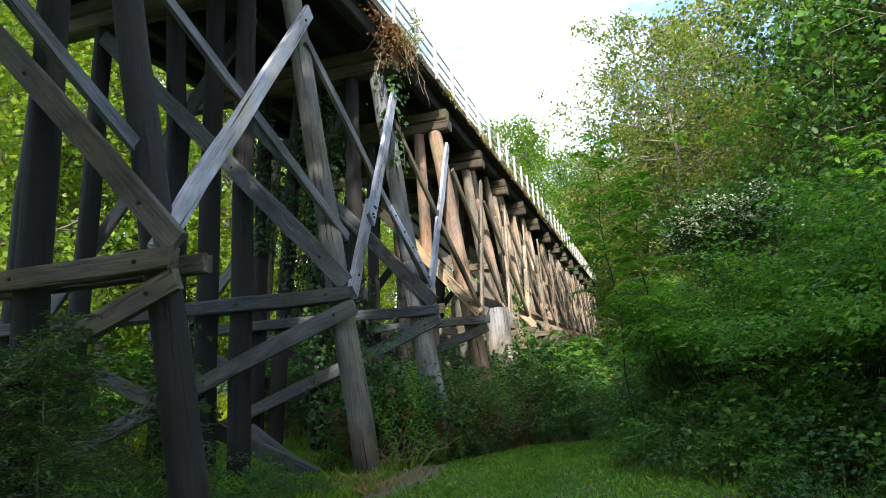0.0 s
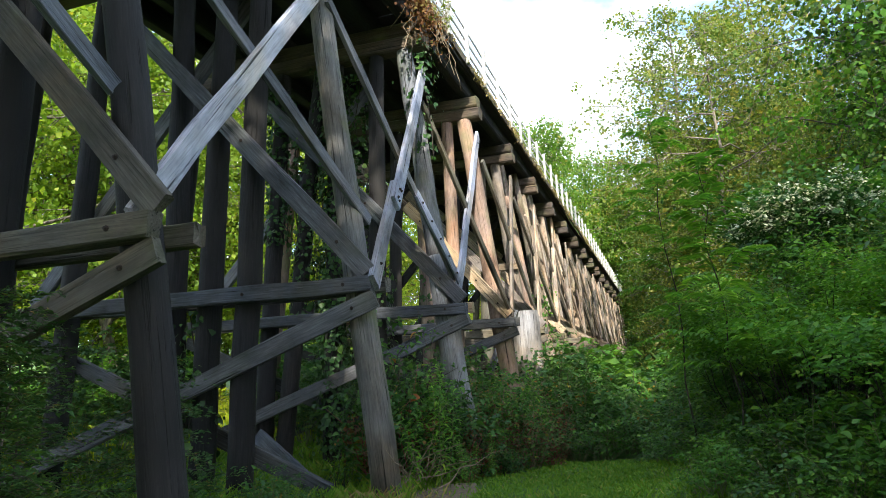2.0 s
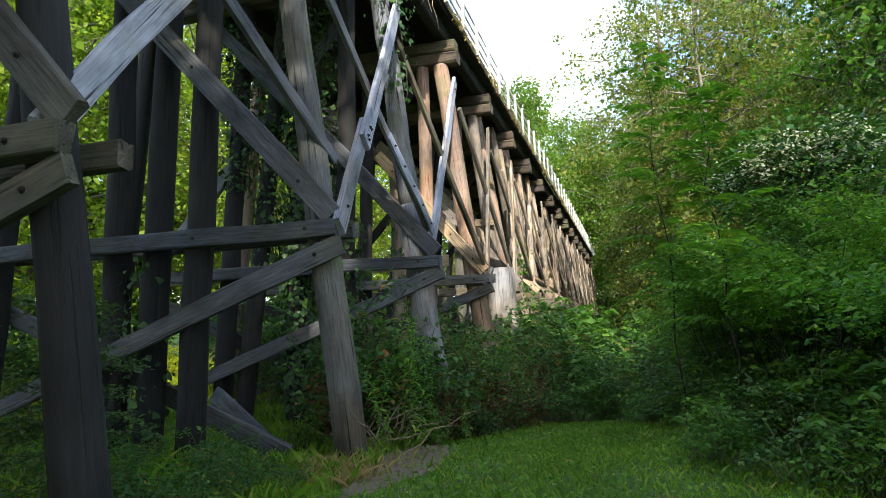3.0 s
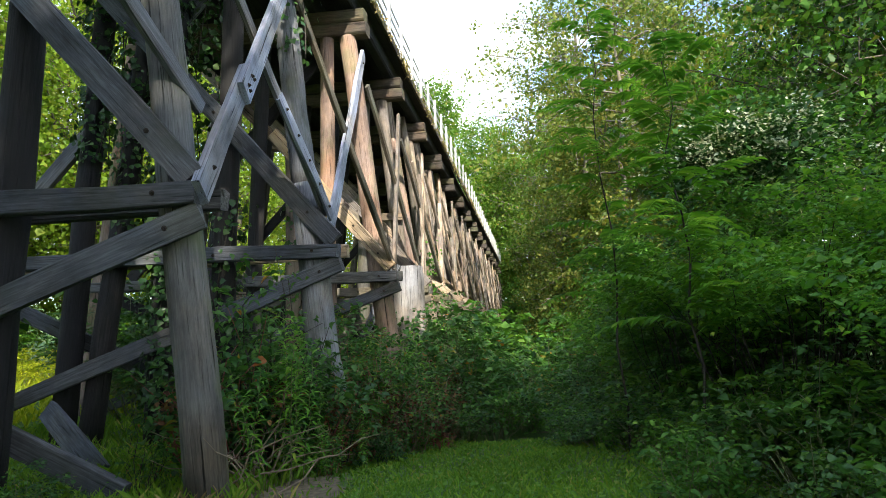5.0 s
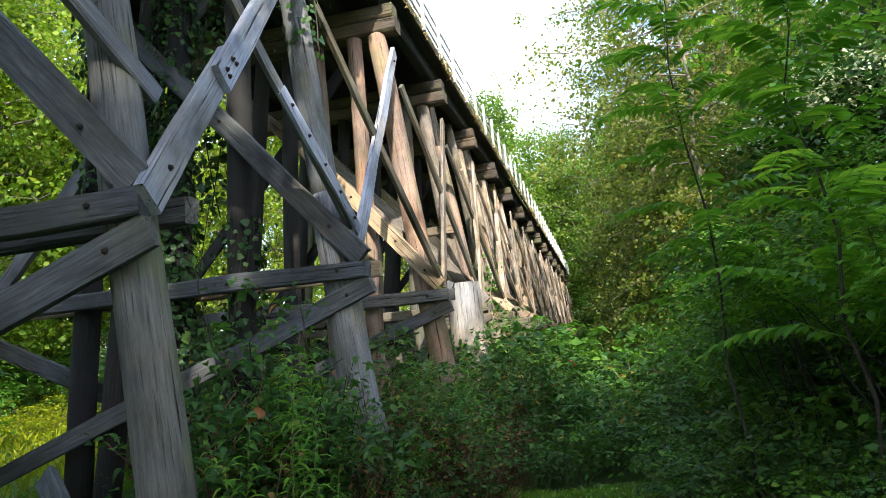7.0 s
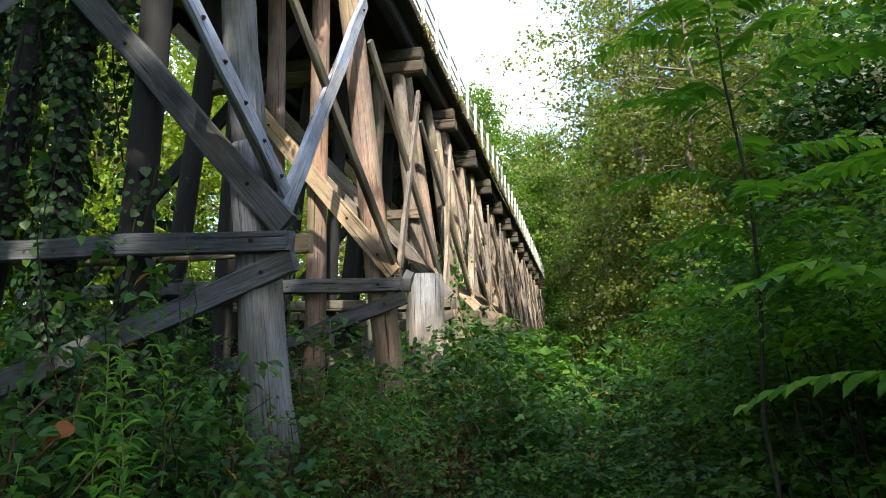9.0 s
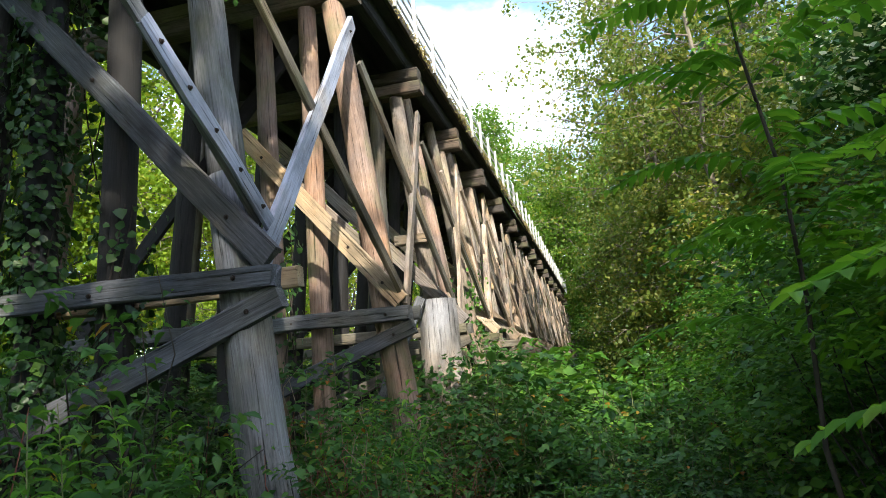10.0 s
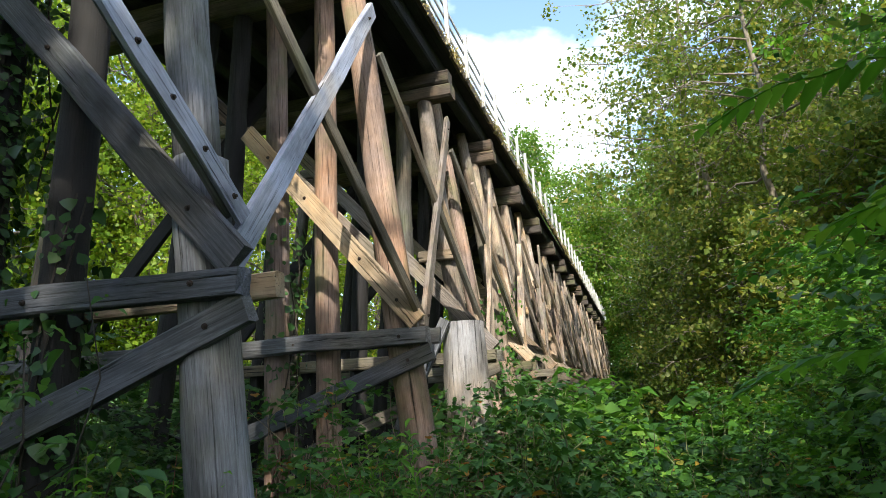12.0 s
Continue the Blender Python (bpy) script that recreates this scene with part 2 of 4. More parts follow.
def mesh_of(name, verts, faces, mat, smooth=False):
    """A mesh from a vertex array and an array of faces that all have the same number of corners."""
    me = bpy.data.meshes.new(name)
    verts, faces = np.asarray(verts, np.float32), np.asarray(faces, np.int32)
    k = faces.shape[1]
    me.vertices.add(len(verts))
    me.vertices.foreach_set("co", verts.ravel())
    me.loops.add(faces.size)
    me.loops.foreach_set("vertex_index", faces.ravel())
    me.polygons.add(len(faces))
    me.polygons.foreach_set("loop_start", np.arange(0, faces.size, k, dtype=np.int32))
    if smooth:
        me.polygons.foreach_set("use_smooth", np.ones(len(faces), bool))
    me.update(calc_edges=True)
    me.materials.append(mat)
    return me


def part(name, me, parent=None, m=None, label=""):
    """Links a mesh as one part under a thing or under a part, at its pose m in the world."""
    ob = new(name, me)
    m = m or Matrix()
    if parent is not None:
        ob.parent = parent
        up = parent.matrix_basis.copy()
        if parent.parent:
            up = parent.parent.matrix_basis @ up
        m = up.inverted() @ m
    ob.matrix_basis = m
    return tagged(ob, label)


def thing(name, place, label, category, group="", kind=""):
    ob = new(name)
    ob.matrix_basis = Matrix.Translation(place)
    return tagged(ob, label, category, group, kind)


def along(a, b, side):
    """A pose at a whose z runs to b and whose x lies near the given side."""
    a, b = Vector(a), Vector(b)
    z = (b - a).normalized()
    y = z.cross(Vector(side)).normalized()
    m = Matrix((y.cross(z), y, z)).transposed().to_4x4()
    m.translation = a
    return m


def ring_mesh(name, rings, mat, smooth=False):
    """A closed tube through rings of points, each ring an array (k, 3)."""
    k, count = len(rings[0]), len(rings)
    verts = np.concatenate(rings)
    i = np.arange(k)
    faces = [np.stack([j * k + i, j * k + (i + 1) % k, (j + 1) * k + (i + 1) % k, (j + 1) * k + i], 1) for j in range(count - 1)]
    low, high = verts[:k].mean(0), verts[-k:].mean(0)
    n = len(verts)
    verts = np.concatenate([verts, [low, high]])
    faces.append(np.stack([(i + 1) % k, i, np.full(k, n), np.full(k, n)], 1))
    faces.append(np.stack([(count - 1) * k + i, (count - 1) * k + (i + 1) % k, np.full(k, n + 1), np.full(k, n + 1)], 1))
    bm = bmesh.new()
    vs = [bm.verts.new(v) for v in verts]
    for f in np.concatenate(faces):
        corners = []
        for c in f:
            if vs[c] not in corners:
                corners.append(vs[c])
        bm.faces.new(corners).smooth = smooth
    me = bpy.data.meshes.new(name)
    bm.to_mesh(me)
    bm.free()
    me.materials.append(mat)
    return me


def timber(name, a, b, w, h, mat, parent, side=(1, 0, 0), label="", rough=0.012, rings=4):
    """A sawn timber from a to b: w along its side, h across, with worn chamfered edges and uneven ends."""
    length = (Vector(b) - Vector(a)).length
    c = min(w, h) * 0.13
    prof = np.array([(w / 2 - c, -h / 2), (w / 2, -h / 2 + c), (w / 2, h / 2 - c), (w / 2 - c, h / 2), (-w / 2 + c, h / 2), (-w / 2, h / 2 - c), (-w / 2, -h / 2 + c), (-w / 2 + c, -h / 2)])
    out = []
    for s in np.linspace(0, 1, rings):
        end = s in (0.0, 1.0)
        q = prof * (0.97 if end else 1.0) + rng.normal(0, rough * 0.35, prof.shape) + rng.normal(0, rough * 0.5, 2)
        zz = s * length + (rng.normal(0, rough * 0.6, 8) if end else 0)
        out.append(np.column_stack([q, np.full(8, 0.0) + zz]))
    return part(name, ring_mesh(name, out, mat), parent, along(a, b, side), label)


def post(name, a, b, r0, r1, mat, parent, label="", rings=9, sides=14, dent=0.05):
    """A round pile, tapered, out of true and slightly fluted."""
    length = (Vector(b) - Vector(a)).length
    ang = np.linspace(0, 2 * np.pi, sides, endpoint=False)
    flute = 1 + rng.normal(0, dent * 0.6, sides)
    out = []
    for s in np.linspace(0, 1, rings):
        r = (r0 + (r1 - r0) * s) * flute * (1 + rng.normal(0, dent * 0.25, sides))
        bend = rng.normal(0, 0.012, 2)
        out.append(np.column_stack([r * np.cos(ang) + bend[0], r * np.sin(ang) + bend[1], np.full(sides, s * length)]))
    return part(name, ring_mesh(name, out, mat, True), parent, along(a, b, (1, 0, 0)), label)


def bolt_mesh():
    ang = np.linspace(0, 2 * np.pi, 8, endpoint=False)
    out = []
    for r, z in ((0.028, 0), (0.028, 0.008), (0.018, 0.010), (0.016, 0.028), (0.008, 0.031)):
        out.append(np.column_stack([r * np.cos(ang), r * np.sin(ang), np.full(8, z)]))
    return ring_mesh("bolt", out, M_BOLT)


BOLT = bolt_mesh()


def bolt(parent, place, out):
    return part("bolt", BOLT, parent, along(place, Vector(place) + Vector(out), (0, 0, 1) if abs(out[2]) < 0.9 else (1, 0, 0)))


# ---- ground ----
def height(x, y):
    """Height of the ground: nearly flat beside the trestle, rising gently into the weeds and the woods."""
    x, y = np.asarray(x, float), np.asarray(y, float)
    s = lambda v: 1 / (1 + np.exp(-np.clip(v, -60, 60)))
    h = 0.16 * s(-(y - 15.5) / 1.5) - 0.05
    h = h + 0.36 * s((y - 11.2) / 1.5) * s((x + 4.3) / 0.8) * s((6 - x) / 1.5) * s(-(y - 16.2) / 1.1)
    h = h + 2.2 * s((x - 9) / 3.0) + 6.5 * s((y - 82) / 7.0) + 0.9 * s(-(x + 24) / 4)
    h = h + 5.0 * s((np.hypot(x + 3, y - 25) - 130) / 25)
    return h + 0.05 * np.sin(x * 1.1 + 0.6 * y) * np.sin(y * 0.9) + 0.03 * np.sin(2.7 * x - y * 1.9)


def axis_steps(mid, near, step, far):
    a = np.arange(mid - near, mid + near + 1e-6, step)
    g = near * 1.25 ** np.arange(1, 30)
    g = g[g < far]
    return np.concatenate([mid - g[::-1], a, mid + g])


gx, gy = axis_steps(-4, 16, 0.35, 1500), axis_steps(16, 24, 0.35, 1500)
XX, YY = np.meshgrid(gx, gy)
gv = np.column_stack([XX.ravel(), YY.ravel(), height(XX, YY).ravel()])
idx = np.arange(XX.size).reshape(XX.shape)
gf = np.stack([idx[:-1, :-1], idx[:-1, 1:], idx[1:, 1:], idx[1:, :-1]], -1).reshape(-1, 4)
ground = part("ground", mesh_of("ground", gv, gf, M_GROUND, True))
tagged(ground, "soil and short turf under the trestle and woods", "ground", kind="structure")

# ---- trestle ----
SPAN, Y0, BENTS = 4.572, 9.38, range(-2, 18)


def shift(y):
    """The line of the trestle bears slightly away from the path."""
    return -0.019 * max(0.0, y - 18.6)


OFFSET = {0: 0.06, 1: 0.05, 2: -0.05, 3: 0.08}


def outer(z, y):
    """The outer face of the battered posts."""
    i = round((y - Y0) / SPAN)
    return -5.68 - (0.18 if i == 0 else 0.128) * z + OFFSET.get(i, 0.0) + shift(y)


# Inner posts of a bent: x at mid height, and how far the post leans out towards its foot, for each metre.
POSTS = {0: ((-8.05, 0.05), (-9.3, 0.0), (-10.4, 0.06), (-11.75, 0.10)), 1: ((-8.1, 0.04), (-8.85, 0.05), (-9.6, 0.02), (-11.8, 0.10)),
         2: ((-7.95, 0.02), (-9.05, 0.03), (-9.95, 0.12), (-10.7, 0.07)), 3: ((-7.62, 0.0), (-8.45, -0.02), (-9.5, 0.04), (-10.6, 0.12))}
EVEN = ((-7.9, 0.0), (-9.1, 0.04), (-10.3, 0.10), (-11.6, 0.12))
CAP_Z = 9.17


def foot(x, y):
    return float(height(x, y)) - 0.3


def bent(i):
    y = Y0 + SPAN * i + {0: 0.20, 1: -0.08, 2: -0.15}.get(i, 0.0)
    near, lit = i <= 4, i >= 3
    dx = shift(y)
    kinds = {0: "shaded bent of tarred round posts with heavy grey cross braces", 1: "bent of grey round posts with a split grey girt",
             2: "bent of weathered posts overgrown with ivy behind the girt", 3: "sunlit bent of reddish posts with one newer tan plank brace"}
    e = thing("trestle_bent", (-9.75 + dx, y, 0), kinds.get(i, "sunlit tan timber bent with battered posts under the deck" if i > 3 else "dark timber bent under the deck"), "trestle bent", "trestle bents")
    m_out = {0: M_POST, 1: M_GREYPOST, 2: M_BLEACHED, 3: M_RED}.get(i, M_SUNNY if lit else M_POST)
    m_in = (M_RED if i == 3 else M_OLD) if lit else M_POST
    # Posts: one battered at each side, four upright between them.
    r = {0: 0.19, 2: 0.24, 3: 0.235}.get(i, 0.205)
    low, high = foot(-5.9, y), CAP_Z
    inset = 0.0 if i < 3 else 0.15 if i == 3 else 0.42
    if i == 2:
        mid = 4.35
        post("post", (outer(low, y) - 0.30, y, low), (outer(mid, y) - 0.27, y, mid), 0.255, 0.245, m_out, e)
        post("post", (outer(mid, y) - 0.27, y, mid), (outer(high, y) - 0.22, y, high), 0.215, 0.19, m_out, e)
    else:
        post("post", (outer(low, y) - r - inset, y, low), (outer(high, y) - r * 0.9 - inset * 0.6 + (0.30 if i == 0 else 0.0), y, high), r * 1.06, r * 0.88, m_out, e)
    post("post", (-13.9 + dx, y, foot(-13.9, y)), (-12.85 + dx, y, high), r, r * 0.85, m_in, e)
    # In lit bents the inner posts take dark wood, for the shade between them.
    for k, (x, lean) in enumerate(POSTS.get(i, EVEN)):
        jog = rng.normal(0, 0.04) if i > 3 else 0.0
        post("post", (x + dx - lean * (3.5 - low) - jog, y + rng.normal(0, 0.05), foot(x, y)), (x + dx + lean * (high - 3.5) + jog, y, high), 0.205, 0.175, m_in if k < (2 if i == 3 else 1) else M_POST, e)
    # Cap of two stacked timbers.
    for z, w, out in ((CAP_Z + 0.17, 0.40, -6.58), (CAP_Z + 0.515, 0.38, -6.63)):
        timber("cap_timber", (out + dx, y, z), (-12.95 + dx, y, z), 0.33, w, M_CAP, e, (0, 0, 1))
    # Girts on both faces of the posts, below the upper braces.
    # Far girts and low braces use darker brown, for the shade between posts.
    m_g = M_GIRT if 0 < i < 4 else M_OLD
    gy1, gy2 = y - 0.29, y + 0.29
    gl = -5.88 + dx
    g = timber("girt", (gl, gy1, 3.17 - 0.01), (-13.75 + dx, gy1, 3.20), 0.245, 0.16, m_g, e, (0, 0, 1), rough=0.02, rings=9)
    timber("girt", (-5.88 + dx, gy2, 3.20), (-13.7 + dx, gy2, 3.20), 0.235, 0.16, M_NEW if i == 2 else m_g, e, (0, 0, 1), rough=0.02, rings=7)
    if near:
        for x in (gl - 0.42, -8.0 + dx):
            bolt(g, (x, gy1 - 0.08, 3.17), (0, -1, 0))
    # Cross braces in the plane of the bent.
    yb = y - 0.25
    if i == 3:
        b = timber("brace", (-6.02 + dx, yb - 0.1, 3.36), (-8.9 + dx, yb - 0.1, 6.75), 0.30, 0.07, M_NEW, e, (0.76, 0, 0.65), "newer tan plank brace")
        for s in (0.1, 0.3, 0.62, 0.85):
            bolt(b, (-6.02 + dx - 2.88 * s, yb - 0.135, 3.36 + 3.39 * s), (0, -1, 0))
        timber("brace", (-6.4 + dx, y + 0.25, 4.0), (-11.0 + dx, y + 0.25, 8.8), 0.27, 0.10, M_SUNNY, e, (0.7, 0, 0.7))
    else:
        bx = {0: -5.85, 1: -5.97, 2: -5.95}.get(i, -5.9) + dx
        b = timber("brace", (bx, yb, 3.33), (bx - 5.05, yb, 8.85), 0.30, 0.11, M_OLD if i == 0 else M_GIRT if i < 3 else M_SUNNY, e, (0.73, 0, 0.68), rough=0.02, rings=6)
        if near:
            bolt(b, (bx - 0.45, yb - 0.055, 3.82), (0, -1, 0))
            bolt(b, (bx - 2.12, yb - 0.055, 5.65), (0, -1, 0))
    # Back braces of lit bents take near-black wood, for the shade inside the bent.
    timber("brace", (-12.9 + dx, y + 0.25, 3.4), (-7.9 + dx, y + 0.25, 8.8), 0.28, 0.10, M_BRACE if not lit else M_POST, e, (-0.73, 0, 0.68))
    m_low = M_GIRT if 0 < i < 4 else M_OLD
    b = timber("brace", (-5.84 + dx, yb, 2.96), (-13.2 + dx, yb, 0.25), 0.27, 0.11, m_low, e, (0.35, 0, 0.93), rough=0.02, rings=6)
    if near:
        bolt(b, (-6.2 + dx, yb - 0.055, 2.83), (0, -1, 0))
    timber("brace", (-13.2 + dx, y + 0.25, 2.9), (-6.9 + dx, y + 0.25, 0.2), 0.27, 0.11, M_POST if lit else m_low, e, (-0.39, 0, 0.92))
    # Long braces that run on the outer face to the next bent.
    n_y = y + SPAN
    a1, b1 = 3.27, 8.62
    x1, x2 = outer(a1, y) + 0.045, outer(b1, n_y) + 0.045
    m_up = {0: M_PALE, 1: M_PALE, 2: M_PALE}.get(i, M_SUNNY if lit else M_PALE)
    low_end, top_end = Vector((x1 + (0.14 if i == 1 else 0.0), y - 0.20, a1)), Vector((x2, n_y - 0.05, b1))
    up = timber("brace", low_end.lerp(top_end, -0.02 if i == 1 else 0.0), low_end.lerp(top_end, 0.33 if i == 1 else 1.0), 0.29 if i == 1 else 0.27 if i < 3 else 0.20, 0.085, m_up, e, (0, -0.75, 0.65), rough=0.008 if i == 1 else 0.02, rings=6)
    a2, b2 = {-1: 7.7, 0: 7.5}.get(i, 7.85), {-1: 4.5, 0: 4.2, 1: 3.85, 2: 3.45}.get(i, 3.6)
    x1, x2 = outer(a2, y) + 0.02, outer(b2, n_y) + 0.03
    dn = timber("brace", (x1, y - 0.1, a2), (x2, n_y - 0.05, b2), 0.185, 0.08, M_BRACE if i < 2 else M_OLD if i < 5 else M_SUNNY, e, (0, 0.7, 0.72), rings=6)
    if near:
        for s in (0.04,) if i == 1 else (0.04, 0.93):
            p = low_end.lerp(top_end, s)
            bolt(up, p + Vector((0.045, 0, 0.0)), (1, 0, 0.1))
    # Splice plates.
    if i == 1:
        lap = Vector((0.088, 0, 0.01))
        p, q = low_end.lerp(top_end, 0.255) + lap, top_end + lap
        s = timber("brace", p, q, 0.30, 0.08, M_PALE, e, (0, -0.75, 0.65), "pale plank lapped over the lower one", rough=0.008, rings=6)
        for t in (0.015, 0.03, 0.06, 0.085):
            bolt(s, p.lerp(q, t) + Vector((0.04, 0, 0.06 if t in (0.015, 0.06) else -0.05)), (1, 0, 0.1))
        p, q = Vector((outer(5.4, n_y) + 0.10, n_y - 1.75, 5.3)), Vector((outer(3.75, n_y) + 0.12, n_y - 0.02, 3.78))
        s = timber("splice_plate", p, q, 0.20, 0.05, M_PALE, e, (0, 0.7, 0.72), "grey spliced plank")
        for t in (0.1, 0.3, 0.5, 0.7, 0.9):
            bolt(s, p.lerp(q, t) + Vector((0.025, 0, 0)), (1, 0, 0.1))
    # Sunlit bents farther along carry helper posts and odd planks.
    if i >= 4:
        for k in range(3):
            yy = y + rng.uniform(0.3, 4.2)
            z0, z1 = foot(-6.1, yy), rng.choice((CAP_Z + 0.7, CAP_Z + 0.7, 6.4))
            post("helper_post", (outer(z0, yy) - 0.40, yy, z0), (outer(z1, yy) - 0.45, yy + rng.normal(0, 0.35), z1), 0.19, 0.15, (M_SUNNY, M_SUNNY, M_RED, M_OLD)[int(rng.integers(0, 4))], e, rings=6, sides=10)
        for k in range(2):
            yy, z0 = y + rng.uniform(-0.3, 0.6), rng.uniform(3.3, 5.0)
            timber("plank", (outer(z0, yy) + 0.02, yy, z0), (outer(z0 + 3.5, yy) + 0.02, yy + rng.uniform(1.4, 3.2) * (1 if k else -1), z0 + rng.uniform(2.5, 4.0)), 0.16, 0.06, M_SUNNY, e, (0, 0.7, 0.7))
        z = 5.4 if i == 4 else rng.uniform(4.6, 5.8)
        timber("sill_block", (outer(z, y) - 0.25, y - 0.27, z), (outer(z, y) - 1.1, y - 0.27, z), 0.24, 0.16, M_NEW, e, (0, 0, 1))
    return e


for i in BENTS:
    bent(i)

# A short sawn-off pile that leans in front of the fifth bent.
stub = thing("pile_stub", (-6.36, 26.3, 0), "sawn-off whitish pile stub leaning beside sunlit posts", "pile stub")
post("stub", (-6.36, 26.3, foot(-6.3, 26.3)), (-6.42, 26.3, 3.74), 0.52, 0.41, M_STUB, stub)
timber("prop", (-8.6, 25.7, -0.2), (-6.62, 25.8, 3.78), 0.22, 0.09, M_BRACE, stub, (0.88, 0, -0.45))

# Deck: stringers, cross ties, an edge board.
Y_END = Y0 + SPAN * 17 + 1
deck = thing("bridge_deck", (-9.75, 18, 10), "dark timber deck with stringers and a weathered edge board", "deck")
SEG = [(-1.0, 18.6), (18.6, 45.0), (45.0, Y_END)]
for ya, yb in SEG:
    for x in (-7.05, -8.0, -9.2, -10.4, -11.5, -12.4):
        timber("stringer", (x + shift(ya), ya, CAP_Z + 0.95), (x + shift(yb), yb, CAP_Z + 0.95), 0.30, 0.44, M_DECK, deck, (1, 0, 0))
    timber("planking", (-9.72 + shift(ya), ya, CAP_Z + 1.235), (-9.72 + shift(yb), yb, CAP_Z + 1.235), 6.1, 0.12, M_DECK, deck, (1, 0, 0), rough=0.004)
yy = -1.0
while yy < Y_END - 3:
    timber("edge_board", (-6.63 + shift(yy), yy, CAP_Z + 1.27), (-6.63 + shift(yy + 3.6), yy + 3.58, CAP_Z + 1.27), 0.08, 0.24, M_CAP, deck, (1, 0, 0))
    yy += 3.6

# Railing along the edge: square posts and three boards.
rail = thing("deck_railing", (-6.6, 20, 10.4), "white-painted board railing along the deck edge", "railing")
for x in (-6.54, -12.85):
    yy = 2.0
    k = 0
    while yy < Y_END:
        xx = x + shift(yy)
        timber("rail_post", (xx, yy, CAP_Z + 1.2), (xx + rng.normal(0, 0.015), yy + rng.normal(0, 0.02), CAP_Z + 2.42), 0.10, 0.10, M_RAIL, rail, rough=0.006, rings=2)
        if k % 2 == 0 and yy + 3.6 < Y_END:
            for z in (1.62, 1.95, 2.28):
                timber("rail_board", (xx - 0.075, yy, CAP_Z + z), (xx - 0.075 + shift(yy + 3.62) - shift(yy), yy + 3.61, CAP_Z + z), 0.035, 0.075, M_RAIL, rail, rough=0.006, rings=2)
        yy += 1.81
        k += 1

# Fallen timbers on the ground under the near bents.
for a, b, w in (((-10.0, 16.9, 0.80), (-7.9, 15.2, 0.18), 0.30), ((-9.6, 10.9, 0.55), (-7.9, 9.7, 0.15), 0.22)):
    f = thing("fallen_timber", a, "fallen grey timber lying tilted on the ground", "timber", "fallen timbers")
    timber("beam", a, b, w, 0.12, M_BRACE, f, (0, 0.5, 0.8))

# ---- plants ----
def leaves(centres, size, normals=None, tilt=0.8, longer=1.9, jitter=0.35, fine=False):
    """Folded leaves at the given places, kite-shaped, (fine) ovate with a curved tip or (fine 2) creased along a rib: vertices and faces."""
    c = np.asarray(centres, float)
    n = len(c)
    nrm = np.tile((0, 0, 1.0), (n, 1)) if normals is None else np.asarray(normals, float)
    nrm = nrm + rng.normal(0, tilt, (n, 3))
    nrm /= np.linalg.norm(nrm, axis=1, keepdims=True) + 1e-9
    d = rng.normal(0, 1, (n, 3))
    d[:, 2] -= 0.35
    d -= nrm * (d * nrm).sum(1, keepdims=True)
    d /= np.linalg.norm(d, axis=1, keepdims=True) + 1e-9
    w = np.cross(nrm, d)
    s = (size * (1 + rng.normal(0, jitter, n)).clip(0.35, 1.9))[:, None]
    tip, side = c + d * s, w * s / longer
    if fine == 2:
        curl = rng.uniform(0.15, 0.6, (n, 1))
        rows = []
        for u, wide in ((0.0, 0.08), (0.2, 0.72), (0.42, 0.95), (0.7, 0.62), (1.0, 0.02)):
            rib = c + d * s * u - nrm * s * curl * u * u
            rows += [rib - side * wide + nrm * s * 0.16 * wide, rib, rib + side * wide + nrm * s * 0.16 * wide]
        v = np.stack(rows, 1).reshape(-1, 3)
        at = 15 * np.arange(n)[:, None]
        return v, np.stack([at + 3 * r + np.array(q) for r in range(4) for q in ((0, 1, 4, 3), (1, 2, 5, 4))], 1).reshape(-1, 4)
    if fine:
        m1, m2 = c + d * s * 0.30 + nrm * s * 0.09, c + d * s * 0.66 + nrm * s * 0.04
        v = np.stack([c, m1 - side * 0.92, m2 - side * 0.66, tip - nrm * s * 0.16, m2 + side * 0.66, m1 + side * 0.92], 1).reshape(-1, 3)
        at = 6 * np.arange(n)[:, None]
        return v, np.stack([at + (0, 1, 2, 3), at + (0, 3, 4, 5)], 1).reshape(-1, 4)
    mid = c + d * s * 0.42 + nrm * s * 0.10
    v = np.stack([c, mid - side * 0.9, tip - nrm * s * 0.12, mid + side * 0.9], 1).reshape(-1, 3)
    return v, np.arange(4 * n).reshape(-1, 4)


def tubes(lines, sides=6):
    """Tapered tubes along polylines (points, radii)."""
    vs, fs, base = [], [], 0
    ang = np.linspace(0, 2 * np.pi, sides, endpoint=False)
    for pts, rad in lines:
        pts = np.asarray(pts, float)
        t = np.gradient(pts, axis=0)
        t /= np.linalg.norm(t, axis=1, keepdims=True) + 1e-9
        ref = np.where(np.abs(t[:, 2:]) > 0.9, (1.0, 0, 0), (0, 0, 1.0))
        u = np.cross(t, ref)
        u /= np.linalg.norm(u, axis=1, keepdims=True) + 1e-9
        w = np.cross(t, u)
        r = np.asarray(rad, float)[:, None, None]
        v = pts[:, None] + r * (u[:, None] * np.cos(ang)[None, :, None] + w[:, None] * np.sin(ang)[None, :, None])
        k = np.arange(sides)
        for j in range(len(pts) - 1):
            fs.append(base + np.stack([j * sides + k, j * sides + (k + 1) % sides, (j + 1) * sides + (k + 1) % sides, (j + 1) * sides + k], 1))
        vs.append(v.reshape(-1, 3))
        base += len(pts) * sides
    return np.concatenate(vs), np.concatenate(fs)


